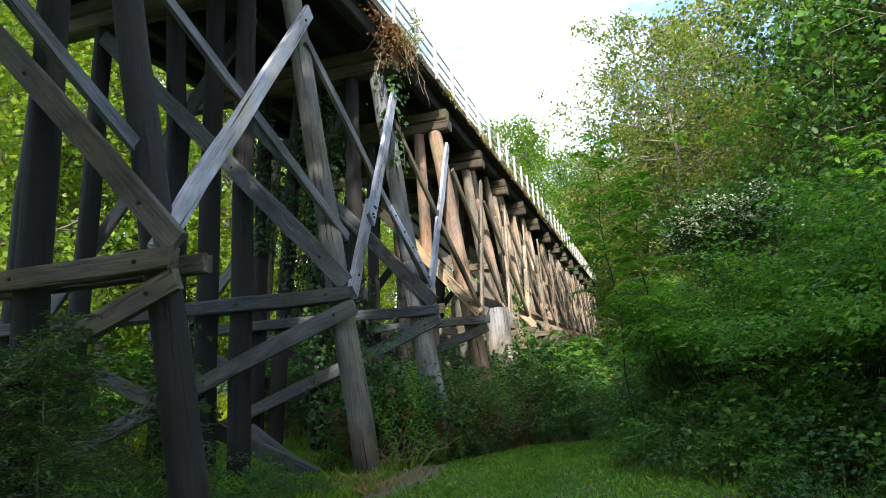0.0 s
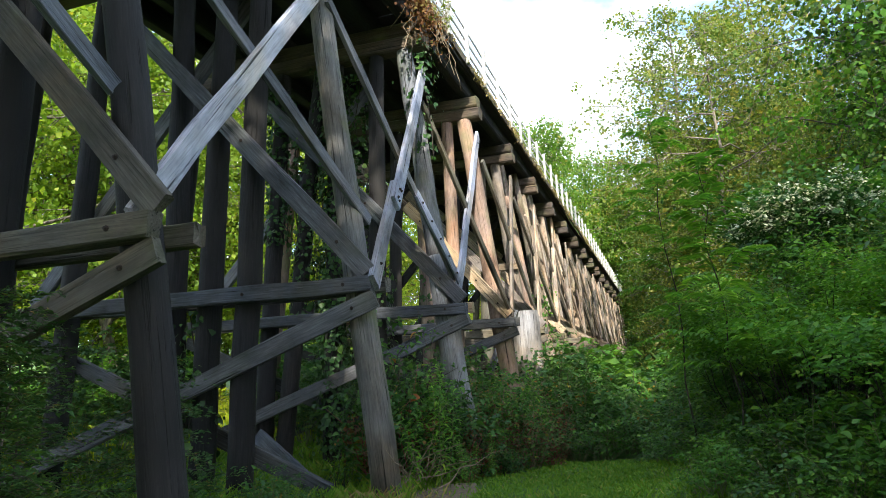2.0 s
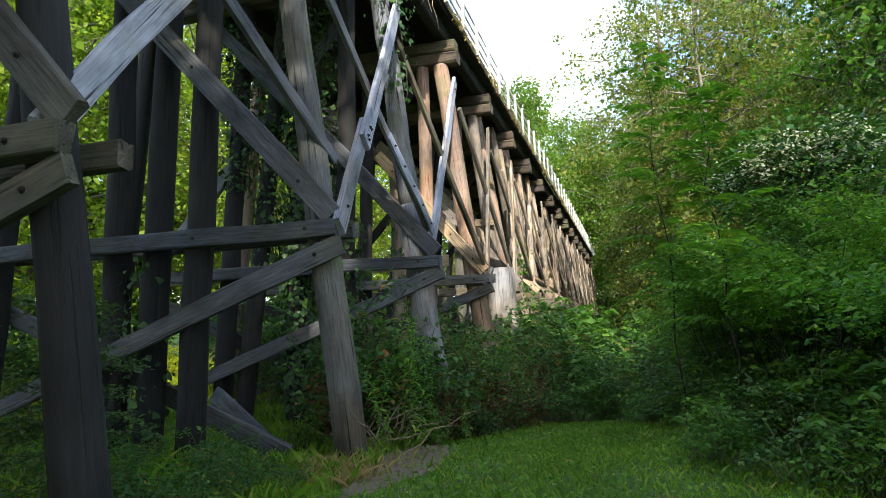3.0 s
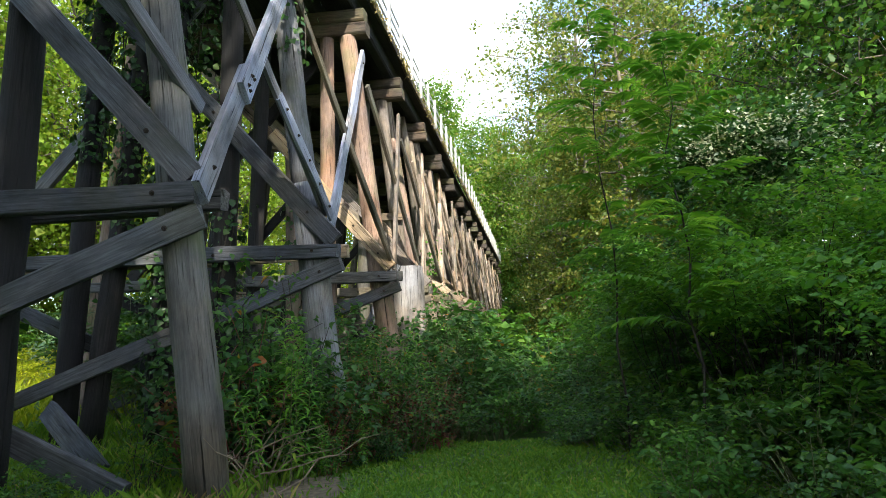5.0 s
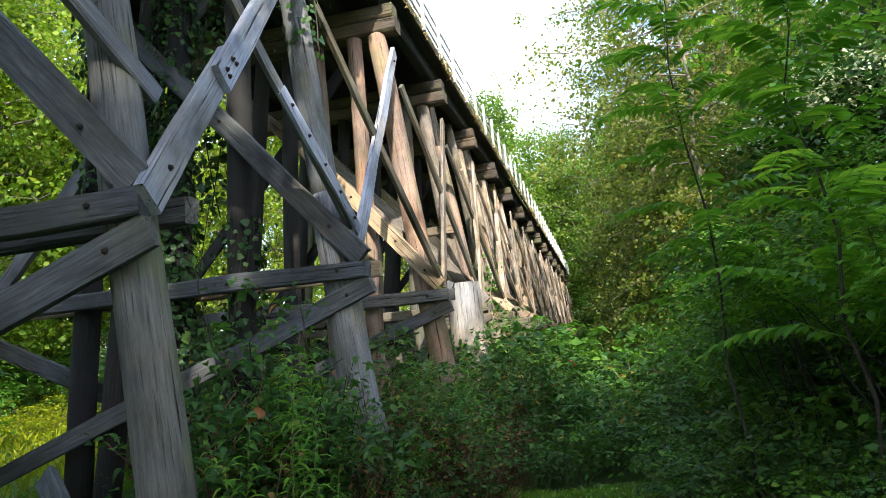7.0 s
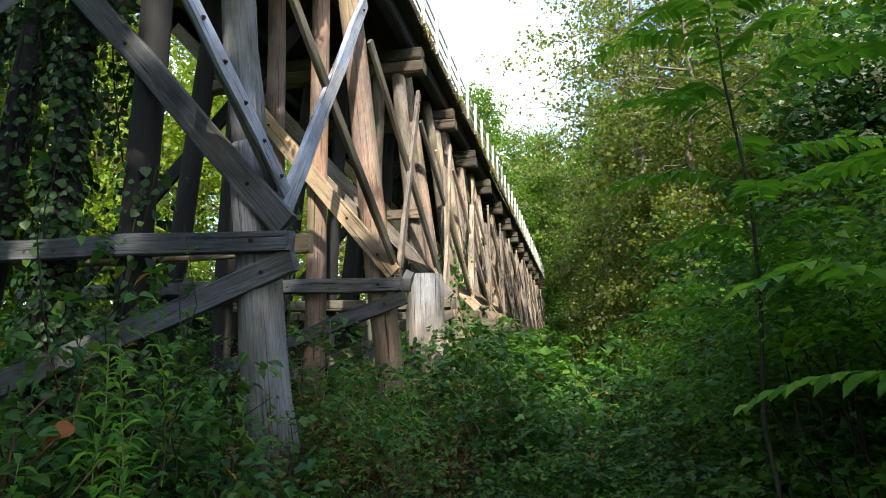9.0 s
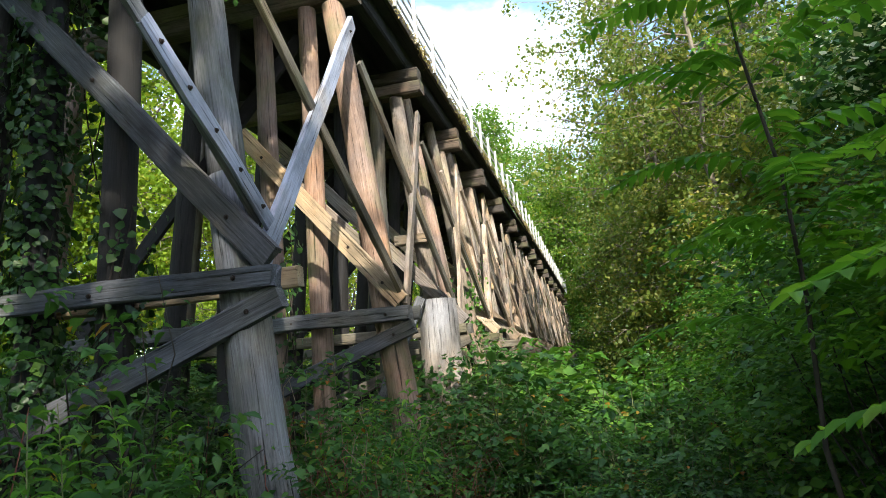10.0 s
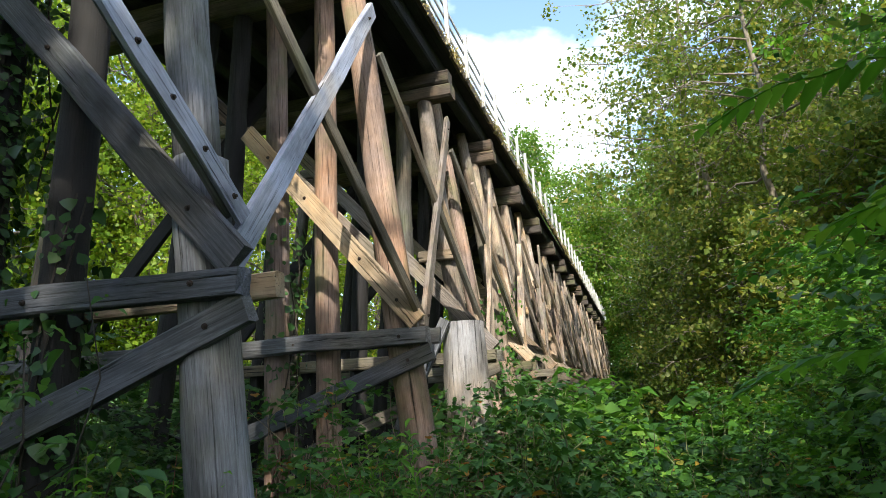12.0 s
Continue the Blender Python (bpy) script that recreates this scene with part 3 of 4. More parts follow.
def bent_line(a, b, sag, count, wobble):
    s = np.linspace(0, 1, count)[:, None]
    p = np.asarray(a) * (1 - s) + np.asarray(b) * s
    p[:, 2] += sag * 4 * (s[:, 0] * (1 - s[:, 0]))
    p[1:] += rng.normal(0, wobble, (count - 1, 3))
    return p


def tree_meshes(tall, wide, base, limbs, clumps, per, size, r=0.22, clump=0.75, bark=None, leaf=None, droop=0.0, lean=0.0, profile=0.8):
    """Meshes of a tree: a tapered trunk with limbs and twigs, and a crown of leaf clumps with gaps."""
    trunk = bent_line((0, 0, -0.4), (lean, rng.normal(0, 0.4), tall * 0.95), 0, 9, 0.009 * tall)
    lines = [(trunk, np.linspace(r, r * 0.15, 9))]
    spots, outs, twigs_at = [], [], []
    for k in range(limbs):
        f = base + (0.97 - base) * (k + 0.5) / limbs
        o = np.array([np.interp(f * 8, range(9), trunk[:, j]) for j in range(3)])
        az = k * 2.4 + rng.normal(0, 0.35)
        rel = (f - base) / (1 - base)
        reach = wide * (np.sin(np.pi * (0.14 + profile * rel)) ** 0.8) * rng.uniform(0.6, 1.15)
        tip = o + np.array([np.cos(az) * reach, np.sin(az) * reach, reach * rng.uniform(0.15, 0.7) - droop * reach])
        limb = bent_line(o, tip, 0.06 * reach, 6, 0.05 * reach)
        rr = r * 0.42 * (1 - 0.6 * f)
        lines.append((limb, np.linspace(rr, 0.012, 6)))
        for c in range(clumps):
            s = rng.uniform(0.25, 1.0) ** 0.7
            q = np.array([np.interp(s * 5, range(6), limb[:, j]) for j in range(3)])
            e = q + rng.normal(0, 1, 3) * np.array([0.28, 0.28, 0.22]) * reach * 0.75 + (0, 0, -droop * 0.5)
            twigs_at.append((np.array([q, e]), (0.016, 0.005)))
            spots.append(e)
            outs.append((e - q) * 0.4 + (0, 0, 1.0))
    spots, outs = np.array(spots), np.array(outs)
    which = rng.integers(0, len(spots), int(per * len(spots)))
    spread = rng.normal(0, 1, (len(which), 3)).clip(-1.7, 1.7) * clump * np.array([0.55, 0.55, 0.36]) * rng.uniform(0.6, 1.25, (len(spots), 1))[which]
    centre = spots[which] + spread
    centre[:, 2] -= droop * rng.uniform(0, 1.0, len(which))
    lv, lf = leaves(centre, size, outs[which] * 0.7, 0.75)
    tv, tf = tubes(lines, 4)
    wv, wf = tubes(twigs_at, 3)
    tv, tf = np.concatenate([tv, wv]), np.concatenate([tf, wf + len(tv)])
    return mesh_of("trunk", tv, tf, bark or M_BARK, True), mesh_of("crown", lv, lf, leaf or L_TREE)


def place_tree(meshes, x, y, turn, scale, label, group, kind="tree", name="tree"):
    e = new(name)
    tagged(e, label, kind, group)
    e.matrix_basis = Matrix.Identity(4)
    t = new("trunk", meshes[0])
    c = new("crown", meshes[1])
    t.parent = c.parent = e
    e.matrix_basis = pose(x, y, float(height(x, y)) - 0.05, 0, 0, turn) @ Matrix.Diagonal((scale, scale, scale, 1))
    return e


def bush_meshes(tall, wide, stems, per, size, leaf, bark=None, fill=0.55, longer=1.9, upright=0.8, spray=12, fine=False, skirt=0.55):
    """Meshes of a bush: arching stems, and leaves along them and over a ragged dome."""
    lines, cent, nrm = [], [], []
    for k in range(stems):
        az, reach = rng.uniform(0, 6.283), wide * np.sqrt(rng.uniform(0.02, 1))
        top = tall * (1 - skirt * (reach / wide) ** 2) * rng.uniform(0.62, 1.12)
        tip = np.array([np.cos(az) * reach, np.sin(az) * reach, top])
        line = bent_line((tip[0] * 0.25, tip[1] * 0.25, -0.1), tip, 0.10 * tall * upright, 6, 0.04 * tall)
        lines.append((line[::2] if stems > 20 else line, np.linspace(0.014, 0.003, 3 if stems > 20 else 6)))
        sprays = max(2, per // spray)
        s = rng.uniform(0.12, 1.02, sprays) ** fill
        q = np.stack([np.interp(s * 5, range(6), line[:, j]) for j in range(3)], 1)
        q = q + rng.normal(0, 1, (sprays, 3)) * (0.06 + 0.09 * wide) * np.array([1, 1, 0.5])
        q, m = np.repeat(q, spray, 0), sprays * spray
        a, d = rng.uniform(0, 6.283, m), (0.05 + 0.06 * wide) * np.sqrt(rng.uniform(0, 1, m)) * 1.5
        flat = np.column_stack([np.cos(a) * d, np.sin(a) * d, rng.normal(0, 0.025, m) - 0.35 * d])
        cent.append(q + flat)
        nrm.append(np.column_stack([np.cos(a) * 0.25 + tip[0] * 0.15, np.sin(a) * 0.25 + tip[1] * 0.15, np.ones(m)]))
    cent = np.concatenate(cent)
    cent[:, 2] = np.abs(cent[:, 2]) + 0.02
    lv, lf = leaves(cent, size, np.concatenate(nrm), 0.3, longer, fine=fine)
    tv, tf = tubes(lines, 3)
    return mesh_of("stem", tv, tf, bark or M_STEM), mesh_of("foliage", lv, lf, leaf)


def place_bush(meshes, x, y, turn, scale, label, group, z=None, tilt=(0, 0), squash=1.0, name="bush", kind="bush"):
    e = new(name)
    tagged(e, label, kind, group)
    a, b = new("stem", meshes[0]), new("foliage", meshes[1])
    a.parent = b.parent = e
    tagged(a, kind="stuff")
    e.matrix_basis = pose(x, y, float(height(x, y)) if z is None else z, tilt[0], tilt[1], turn) @ Matrix.Diagonal((scale, scale, scale * squash, 1))
    return e


# A clear glade under the trestle opens to the sunny meadow.
def glade(x, y, wide):
    return x < -7.5 and abs(y - (15.2 + 1.17 * (-9 - x))) < wide


# Woods: light trees past the end of the trestle and left of it, darker ones beside the path.
MAPLE = [tree_meshes(15, 5.0, 0.16, 30, 16, 48, 0.125, 0.26, 0.70) for k in range(2)]
LIGHT = [tree_meshes(15, 4.2, 0.14, 26, 11, 56, 0.15, 0.22, 0.9, leaf=L_LIGHT, bark=M_PALEBARK) for k in range(2)]
BIRCH = [tree_meshes(16, 4.6, 0.26, 28, 14, 36, 0.13, 0.14, 0.7, leaf=L_BIRCH, bark=M_PALEBARK, droop=0.45) for k in range(2)]
TALL = tree_meshes(20, 4.9, 0.48, 24, 13, 36, 0.12, 0.2, 0.55, leaf=L_BIRCH, bark=M_PALEBARK, droop=0.45)
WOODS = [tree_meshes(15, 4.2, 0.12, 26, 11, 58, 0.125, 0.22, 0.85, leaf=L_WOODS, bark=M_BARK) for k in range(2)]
SHADE = tree_meshes(15, 5.0, 0.2, 28, 9, 9, 0.40, 0.26, 1.0)
SLIM_SHADE = tree_meshes(21, 2.9, 0.58, 18, 9, 18, 0.36, 0.24, 0.9)
FAR = [tree_meshes(17, 5.2, 0.08, 24, 8, 16, 0.55, 0.25, 1.4, leaf=m) for m in (L_LIGHT, L_TREE)]

for k, (x, y, s) in enumerate(((6.6, 23.5, 1.02), (8.0, 21.0, 1.05), (9.8, 28.5, 1.1), (11.5, 15.0, 1.1), (7.5, 36.0, 0.9))):
    place_tree(MAPLE[k % 2], x, y, 67 * k, s, "broad green leafy tree with dark trunk beside the path", "trees beside the path")
for k, (x, y, s) in enumerate(((2.2, 38.0, 1.0), (3.8, 46.0, 1.1), (0.2, 53.0, 0.95), (2.4, 62.0, 1.1), (6.0, 40.0, 1.1), (-0.6, 70.0, 0.85), (0.5, 44.5, 0.85), (1.0, 41.0, 0.9), (0.0, 49.0, 0.85), (2.2, 50.0, 1.0), (2.6, 38.5, 1.38))):
    place_tree(BIRCH[k % 2], x, y, 51 * k, s, "fine-leaved tree with pale trunk and drooping twigs", "trees along the far path")
BROAD = [tree_meshes(14, 4.6, b, 20, 9, 30, 0.17, 0.24, 0.8, leaf=m) for b, m in ((0.34, L_FRESH), (0.45, L_BRIGHT))]
for k, (x, y, s) in enumerate(((5.4, 22.5, 0.80), (6.4, 27.5, 0.85), (7.2, 19.5, 0.9))):
    place_tree(BROAD[k % 2], x, y, 97 * k, s, "maple with large bright leaves reaching over the path", "maples over the path")
place_tree(TALL, -0.9, 37.2, 0, 1.0, "tall fine-leaved tree with drooping twigs high over the path", "trees along the far path")
place_tree(TALL, 0.6, 31.5, 140, 0.80, "tall fine-leaved tree with drooping twigs high over the path", "trees along the far path")
for k, (x, y, s) in enumerate(((1.4, 60, 1.35), (0.6, 72, 1.4), (-15.5, 76, 1.7), (-18.5, 84, 1.9), (-14, 92, 1.7), (-9, 99, 1.6), (-4, 88, 1.6), (1.5, 79, 1.5), (-22, 70, 1.6), (6, 58, 1.3), (10, 50, 1.3), (8, 70, 1.5), (-16, 64, 1.4), (-6.5, 94, 1.3), (-9.5, 93, 1.1))):
    place_tree(LIGHT[k % 2], x, y, 83 * k, s, "sunlit light green tree at the far end of the trestle", "trees at the far end")
YOUNG = [tree_meshes(8.5, 2.5, 0.05, 26, 11, 34, 0.12, 0.07, 0.6, leaf=L_BIRCH, bark=M_PALEBARK, droop=0.2) for k in range(2)]
for k, (x, y, s) in enumerate(((-0.7, 33.5, 0.95), (1.3, 31.0, 1.0), (0.5, 36.8, 1.1), (-1.5, 40.5, 0.9), (2.8, 34.0, 1.1), (-1.9, 46.5, 0.9), (1.8, 40.0, 1.15), (3.6, 30.0, 1.0), (0.0, 29.0, 0.75), (-1.4, 36.5, 0.8), (-2.6, 53.0, 0.9))):
    place_tree(YOUNG[k % 2], x, y, 87 * k, s, "young fine-leaved tree with thin pale stem in sunlight", "young trees along the path")
k = 0
for x, y in ((-23.5, 18), (-24, 27), (-20.5, 31), (-23, 36), (-20, 41), (-22, 47), (-20, 53), (-22, 60), (-28, 31), (-28, 42), (-30, 54), (-30, 26), (-33, 35), (-31, 40), (-36, 44), (-34, 30), (-38, 38), (-33, 48)):
    if glade(x, y, 7.0) and x > -27:
        continue
    place_tree(WOODS[k % 2], x + rng.normal(0, 0.6), y + rng.normal(0, 0.8), 77 * k, rng.uniform(1.15, 1.5), "sunlit yellow-green tree in the woods behind the trestle", "trees behind the trestle")
    k += 1
for k, (x, y, s) in enumerate(((-31, 31, 1.8), (-35, 38, 2.0), (-27.5, 42, 1.75), (-39, 29, 1.9), (-40, 48, 2.0), (-27, 50, 1.8))):
    place_tree(WOODS[k % 2], x, y, 64 * k, s, "tall sunlit tree deep in the woods behind the trestle", "trees behind the trestle")
# Woods all round close the place.
ring = []
for a in np.arange(0, 360, 16):
    d = rng.uniform(48, 62)
    ring.append((-4 + d * math.cos(radians(a)), 30 + 1.35 * d * math.sin(radians(a))))
for k, (x, y) in enumerate(ring):
    if abs(x + 9.75) > 6 or y > 100:
        place_tree(FAR[k % 2], x, y, 41 * k, rng.uniform(0.9, 1.3), "distant leafy tree in the surrounding woods", "distant trees")
# Unseen trees added behind the start, set to shade the near bents.
for k, (x, y, s) in enumerate(((0.6, -6.5, 1.6), (3.6, -8.0, 0.95), (8.3, -5.5, 1.2), (3.0, -13, 1.6), (5.5, -15, 1.6), (3, -19, 1.6))):
    place_tree(SHADE, x, y, 29 * k, s, "unseen leafy tree added behind the start to shade the near bents", "shade trees")

# Unseen tree, added so its crown shades the weeds and the fourth bent's foot.
place_tree(SLIM_SHADE, 2.7, -1.6, 0, 1.0, "unseen slender tree added behind the start, its high crown shading the weeds", "shade trees")

# Bushes.
SHRUB = [bush_meshes(2.9, 1.7, 56, 150, 0.062, L_BUSH, longer=2.2), bush_meshes(2.4, 1.6, 52, 145, 0.070, L_FRESH, longer=2.4, spray=9), bush_meshes(3.2, 1.5, 50, 150, 0.064, L_BUSH, longer=2.2, spray=16)]
DARK = bush_meshes(2.9, 1.8, 36, 96, 0.10, L_BUSH)
HEDGE = [bush_meshes(2.9, 1.8, 36, 96, 0.105, L_FRESH), bush_meshes(2.5, 1.7, 34, 96, 0.105, L_LIGHT)]
COARSE = [bush_meshes(1.2, 0.9, 24, 34, 0.098, m) for m in (L_BUSH, L_FRESH)]
LOW = [bush_meshes(1.15, 0.85, 22, 54, 0.062, L_BUSH, longer=2.2, fine=True), bush_meshes(0.95, 0.8, 20, 54, 0.070, L_FRESH, longer=2.6, spray=8, fine=True), bush_meshes(1.45, 0.75, 20, 48, 0.074, L_WEED, longer=2.4, spray=8, fine=True)]
for k, (x, y, s) in enumerate(((2.4, 15.4, 1.3), (-0.5, 18.8, 1.1), (1.6, 18.0, 1.45), (3.9, 12.6, 1.3), (3.4, 16.8, 1.5), (3.6, 9.4, 1.1), (0.6, 21.5, 1.3), (5.4, 14.5, 1.5), (2.5, 25.0, 1.3), (1.4, 28, 1.1), (5.2, 10.5, 1.3), (2.0, 33, 1.0), (-2.4, 60, 1.1), (-2.9, 68, 1.2), (4.8, 7.0, 1.1))):
    place_bush(SHRUB[k % 3], x, y, 73 * k, s, "dense dark green bush beside the path", "bushes beside the path")
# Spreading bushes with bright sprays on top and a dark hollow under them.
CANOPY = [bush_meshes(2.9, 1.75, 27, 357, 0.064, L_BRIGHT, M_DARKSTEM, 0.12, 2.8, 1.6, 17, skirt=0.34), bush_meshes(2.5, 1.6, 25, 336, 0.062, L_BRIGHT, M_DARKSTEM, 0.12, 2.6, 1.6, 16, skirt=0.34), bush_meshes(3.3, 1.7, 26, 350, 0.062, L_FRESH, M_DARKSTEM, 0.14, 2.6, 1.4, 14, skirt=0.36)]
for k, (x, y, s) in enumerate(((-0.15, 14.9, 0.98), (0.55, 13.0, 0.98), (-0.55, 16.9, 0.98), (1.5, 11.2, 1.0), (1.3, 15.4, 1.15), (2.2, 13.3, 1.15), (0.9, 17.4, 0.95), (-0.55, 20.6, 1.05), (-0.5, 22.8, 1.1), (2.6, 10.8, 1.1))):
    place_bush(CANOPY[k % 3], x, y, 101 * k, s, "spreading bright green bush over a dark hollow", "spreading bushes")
k = 0
for y in np.arange(16.6, 62, 1.15):
    for x in np.arange(-5.0, 0.2, 1.08):
        if y > 36 and rng.random() < 0.55:
            continue
        if y < 18.6 + 0.7 * math.sin(x * 1.7) - (1.2 if x > -2.2 else 0):
            continue
        s = float(np.interp(y, (17, 19, 22, 26), (0.6, 0.85, 1.3, 1.5))) * rng.uniform(0.6, 1.3)
        place_bush(LOW[k % 3] if y < 25 else COARSE[k % 2], x + rng.normal(0, 0.3) + shift(y), y + rng.normal(0, 0.3), 97 * k, s, "leafy green undergrowth on the overgrown path", "undergrowth", name="undergrowth_plant", kind="plant")
        k += 1
for k, y in enumerate(np.arange(8.2, 19.5, 0.65)):
    x = float(np.interp(y, (8, 10, 12, 13.5, 15.5, 18, 20), (1.4, 0.3, -1.1, -1.5, -2.0, -2.4, -2.7)))
    for row in (0.15, 1.0, 1.9):
        place_bush(LOW[(0, 1, 1)[(k + (row > 0.5)) % 3]], x + row + rng.normal(0, 0.2), y + rng.normal(0, 0.2), 61 * k, rng.uniform(0.45, 0.75) + 0.35 * row, "low leafy plant at the grass edge", "plants at the grass edge", name="edge_plant", kind="plant")

# Plants under and behind the trestle.
k = 0
for y in np.arange(5.5, 44, 2.1):
    for x in np.arange(-16.5, -7.0, 2.0):
        if rng.random() < 0.22 or (x > -8.5 and y < 13) or glade(x, y, 3.6):
            continue
        place_bush((LOW[k % 3] if x > -8.5 and y < 20 else COARSE[k % 2]), x + rng.normal(0, 0.5), y + rng.normal(0, 0.6), 59 * k, rng.uniform(0.6, 1.15), "low leafy plant growing in shade under the trestle", "plants under the trestle", name="shade_plant", kind="plant")
        k += 1
for k, y in enumerate(np.arange(14, 62, 2.4)):
    x, s = -19.5 + rng.normal(0, 1.0), rng.uniform(0.9, 1.5)
    if glade(x, y, 4.2):
        continue
    place_bush(HEDGE[k % 2], x, y, 71 * k, s, "sunlit green bush at the edge of the woods", "bushes behind the trestle")

for k, (x, y, s) in enumerate(((-13.5, 16.5, 1.2), (-15.2, 20, 1.5), (-12.0, 22.5, 1.1), (-14.5, 26, 1.6), (-11.5, 19.6, 0.9), (-15.5, 31, 1.6), (-13, 35, 1.5), (-11, 14.8, 0.8), (-12.5, 29, 1.2), (-9.8, 20.6, 0.9), (-8.6, 20.2, 0.8))):
    if glade(x, y, 3.4):
        continue
    place_bush(DARK, x, y, 53 * k, s, "tall dark bush in the shade of the trestle", "dark bushes under the trestle")

for k, (x, y, s) in enumerate(((-6.3, 10.6, 0.5), (-6.0, 11.3, 0.45), (-5.9, 12.1, 0.4), (-6.0, 9.9, 0.5), (-7.2, 13.2, 0.5), (-5.75, 10.6, 0.35), (-7.9, 9.2, 0.7), (-9.2, 9.6, 0.8), (-9.6, 13.4, 0.7), (-6.6, 10.4, 0.6), (-7.3, 11.2, 0.5), (-6.5, 11.6, 0.55), (-7.9, 12.2, 0.45), (-6.9, 12.6, 0.4), (-7.6, 10.0, 0.6), (-8.6, 10.6, 0.45), (-6.4, 12.4, 0.45), (-8.4, 13.2, 0.4), (-9.3, 12.2, 0.5), (-6.3, 9.2, 0.5))):
    place_bush(LOW[(0, 2)[k % 2]], x, y, 43 * k, s, "dark leafy brush at the feet of the posts", "brush at the posts", name="brush_plant", kind="plant")

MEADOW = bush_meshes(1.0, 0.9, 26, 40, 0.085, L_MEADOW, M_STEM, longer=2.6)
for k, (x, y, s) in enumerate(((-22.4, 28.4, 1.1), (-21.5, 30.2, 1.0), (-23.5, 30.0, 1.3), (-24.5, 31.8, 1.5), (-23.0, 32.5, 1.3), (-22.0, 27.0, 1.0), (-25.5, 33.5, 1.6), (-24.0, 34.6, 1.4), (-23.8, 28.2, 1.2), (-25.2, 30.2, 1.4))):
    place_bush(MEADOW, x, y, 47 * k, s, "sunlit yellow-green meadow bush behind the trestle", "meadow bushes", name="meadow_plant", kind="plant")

# Plants stay low where people have stepped off the path towards the third bent.
def low_there(x, y):
    a = abs((x + 2.5) + (y - 8.5) * 0.352)
    b = abs((x + 2.8) + (y - 13.0) * 0.594)
    return 0.42 if a < 0.32 and y > 13.5 and y < 18.2 else 0.62 if b < 0.35 and 15 < y < 18.2 else 1.0


for k, (x, y, s) in enumerate(((-28.0, 35.5, 1.3), (-30.5, 37.5, 1.6), (-27.0, 33.5, 1.1), (-33.0, 40.5, 1.8), (-29.0, 33.0, 1.4), (-36.0, 43.5, 1.9))):
    place_bush(HEDGE[k % 2], x, y, 39 * k, s, "sunlit green bush at the edge of the woods", "bushes behind the trestle")

# Tall weeds between the second and third bents.
WEED = [bush_meshes(1.9, 0.75, 12, 58, 0.080, L_WEED, M_REDSTEM, 0.8, 2.8, 0.3, 4, True), bush_meshes(1.6, 0.65, 14, 56, 0.092, L_FRESH, M_STEM, 0.8, 3.2, 0.3, 4, True), bush_meshes(2.2, 0.8, 15, 60, 0.075, L_WEED, M_TWIG, 0.8, 2.2, 0.3, 6, True)]
NEAR_WEED = [bush_meshes(1.9, 0.75, 14, 54, 0.092, L_WEED, M_REDSTEM, 0.8, 2.7, 0.3, 4, 2), bush_meshes(1.6, 0.65, 14, 54, 0.090, L_BUSH, M_DARKSTEM, 0.8, 3.4, 0.3, 4, 2), bush_meshes(2.2, 0.8, 15, 54, 0.066, L_WEED, M_DARKSTEM, 0.8, 2.8, 0.3, 6, 2)]
for k, (x, y, s) in enumerate(((-6.3, 15.0, 1.1), (-5.8, 15.9, 1.15), (-6.6, 16.0, 1.4), (-5.4, 16.7, 1.05), (-5.2, 17.5, 0.95), (-6.9, 17.2, 1.3), (-5.2, 18.6, 0.95), (-5.0, 19.4, 0.9), (-5.6, 20.0, 1.0), (-6.0, 19.2, 1.0), (-5.2, 21.2, 1.0), (-5.8, 22.0, 1.0), (-5.2, 15.5, 0.75), (-4.8, 16.5, 0.75), (-6.9, 14.4, 0.45), (-5.4, 23.4, 1.1), (-5.9, 24.6, 1.1), (-5.3, 26.0, 1.2), (-6.5, 20.6, 1.0), (-5.6, 17.2, 1.15), (-5.0, 18.0, 0.85), (-5.5, 18.2, 1.0), (-5.7, 16.3, 1.25), (-4.6, 17.4, 0.7), (-4.7, 18.7, 0.8), (-6.0, 15.6, 1.2), (-4.6, 20.3, 0.85))):
    place_bush((NEAR_WEED if y < 17.3 and x > -7 else WEED)[k % 3], x, y, 67 * k, s * low_there(x, y) * rng.uniform(0.95, 1.1), "tall weed with broad leaves beside the trestle posts", "weeds beside the posts", name="weed", kind="weed")
for k, y in enumerate(np.arange(26.5, 66, 1.5)):
    place_bush(COARSE[k % 2], -5.6 + shift(y) + rng.normal(0, 0.25), y, 49 * k, rng.uniform(1.7, 2.8), "leafy bush growing against the sunlit posts", "bushes against the posts")
for k, (x, y, s) in enumerate(((-6.4, 19.6, 1.2), (-6.9, 20.9, 1.3), (-6.2, 21.5, 1.15), (-7.3, 22.0, 1.3), (-6.6, 23.0, 1.25), (-6.3, 24.2, 1.2), (-7.6, 19.9, 1.3), (-7.0, 24.8, 1.3))):
    place_bush(WEED[(0, 2)[k % 2]], x, y, 31 * k, s, "tall weed in the dark brush behind the posts", "weeds behind the posts", name="weed", kind="weed")
for k, (x, y, s) in enumerate(((-7.6, 91, 2.3), (-5.0, 86, 2.2), (-3.6, 76, 1.8), (-9.6, 92, 2.2), (-4.6, 80, 2.0))):
    place_bush(HEDGE[k % 2], x, y, 57 * k, s, "sunlit bush past the end of the trestle", "bushes at the far end")
VINY = bush_meshes(3.9, 0.95, 18, 70, 0.085, L_BUSH, M_DARKSTEM, 0.7, 2.0, 0.3, 7, True)
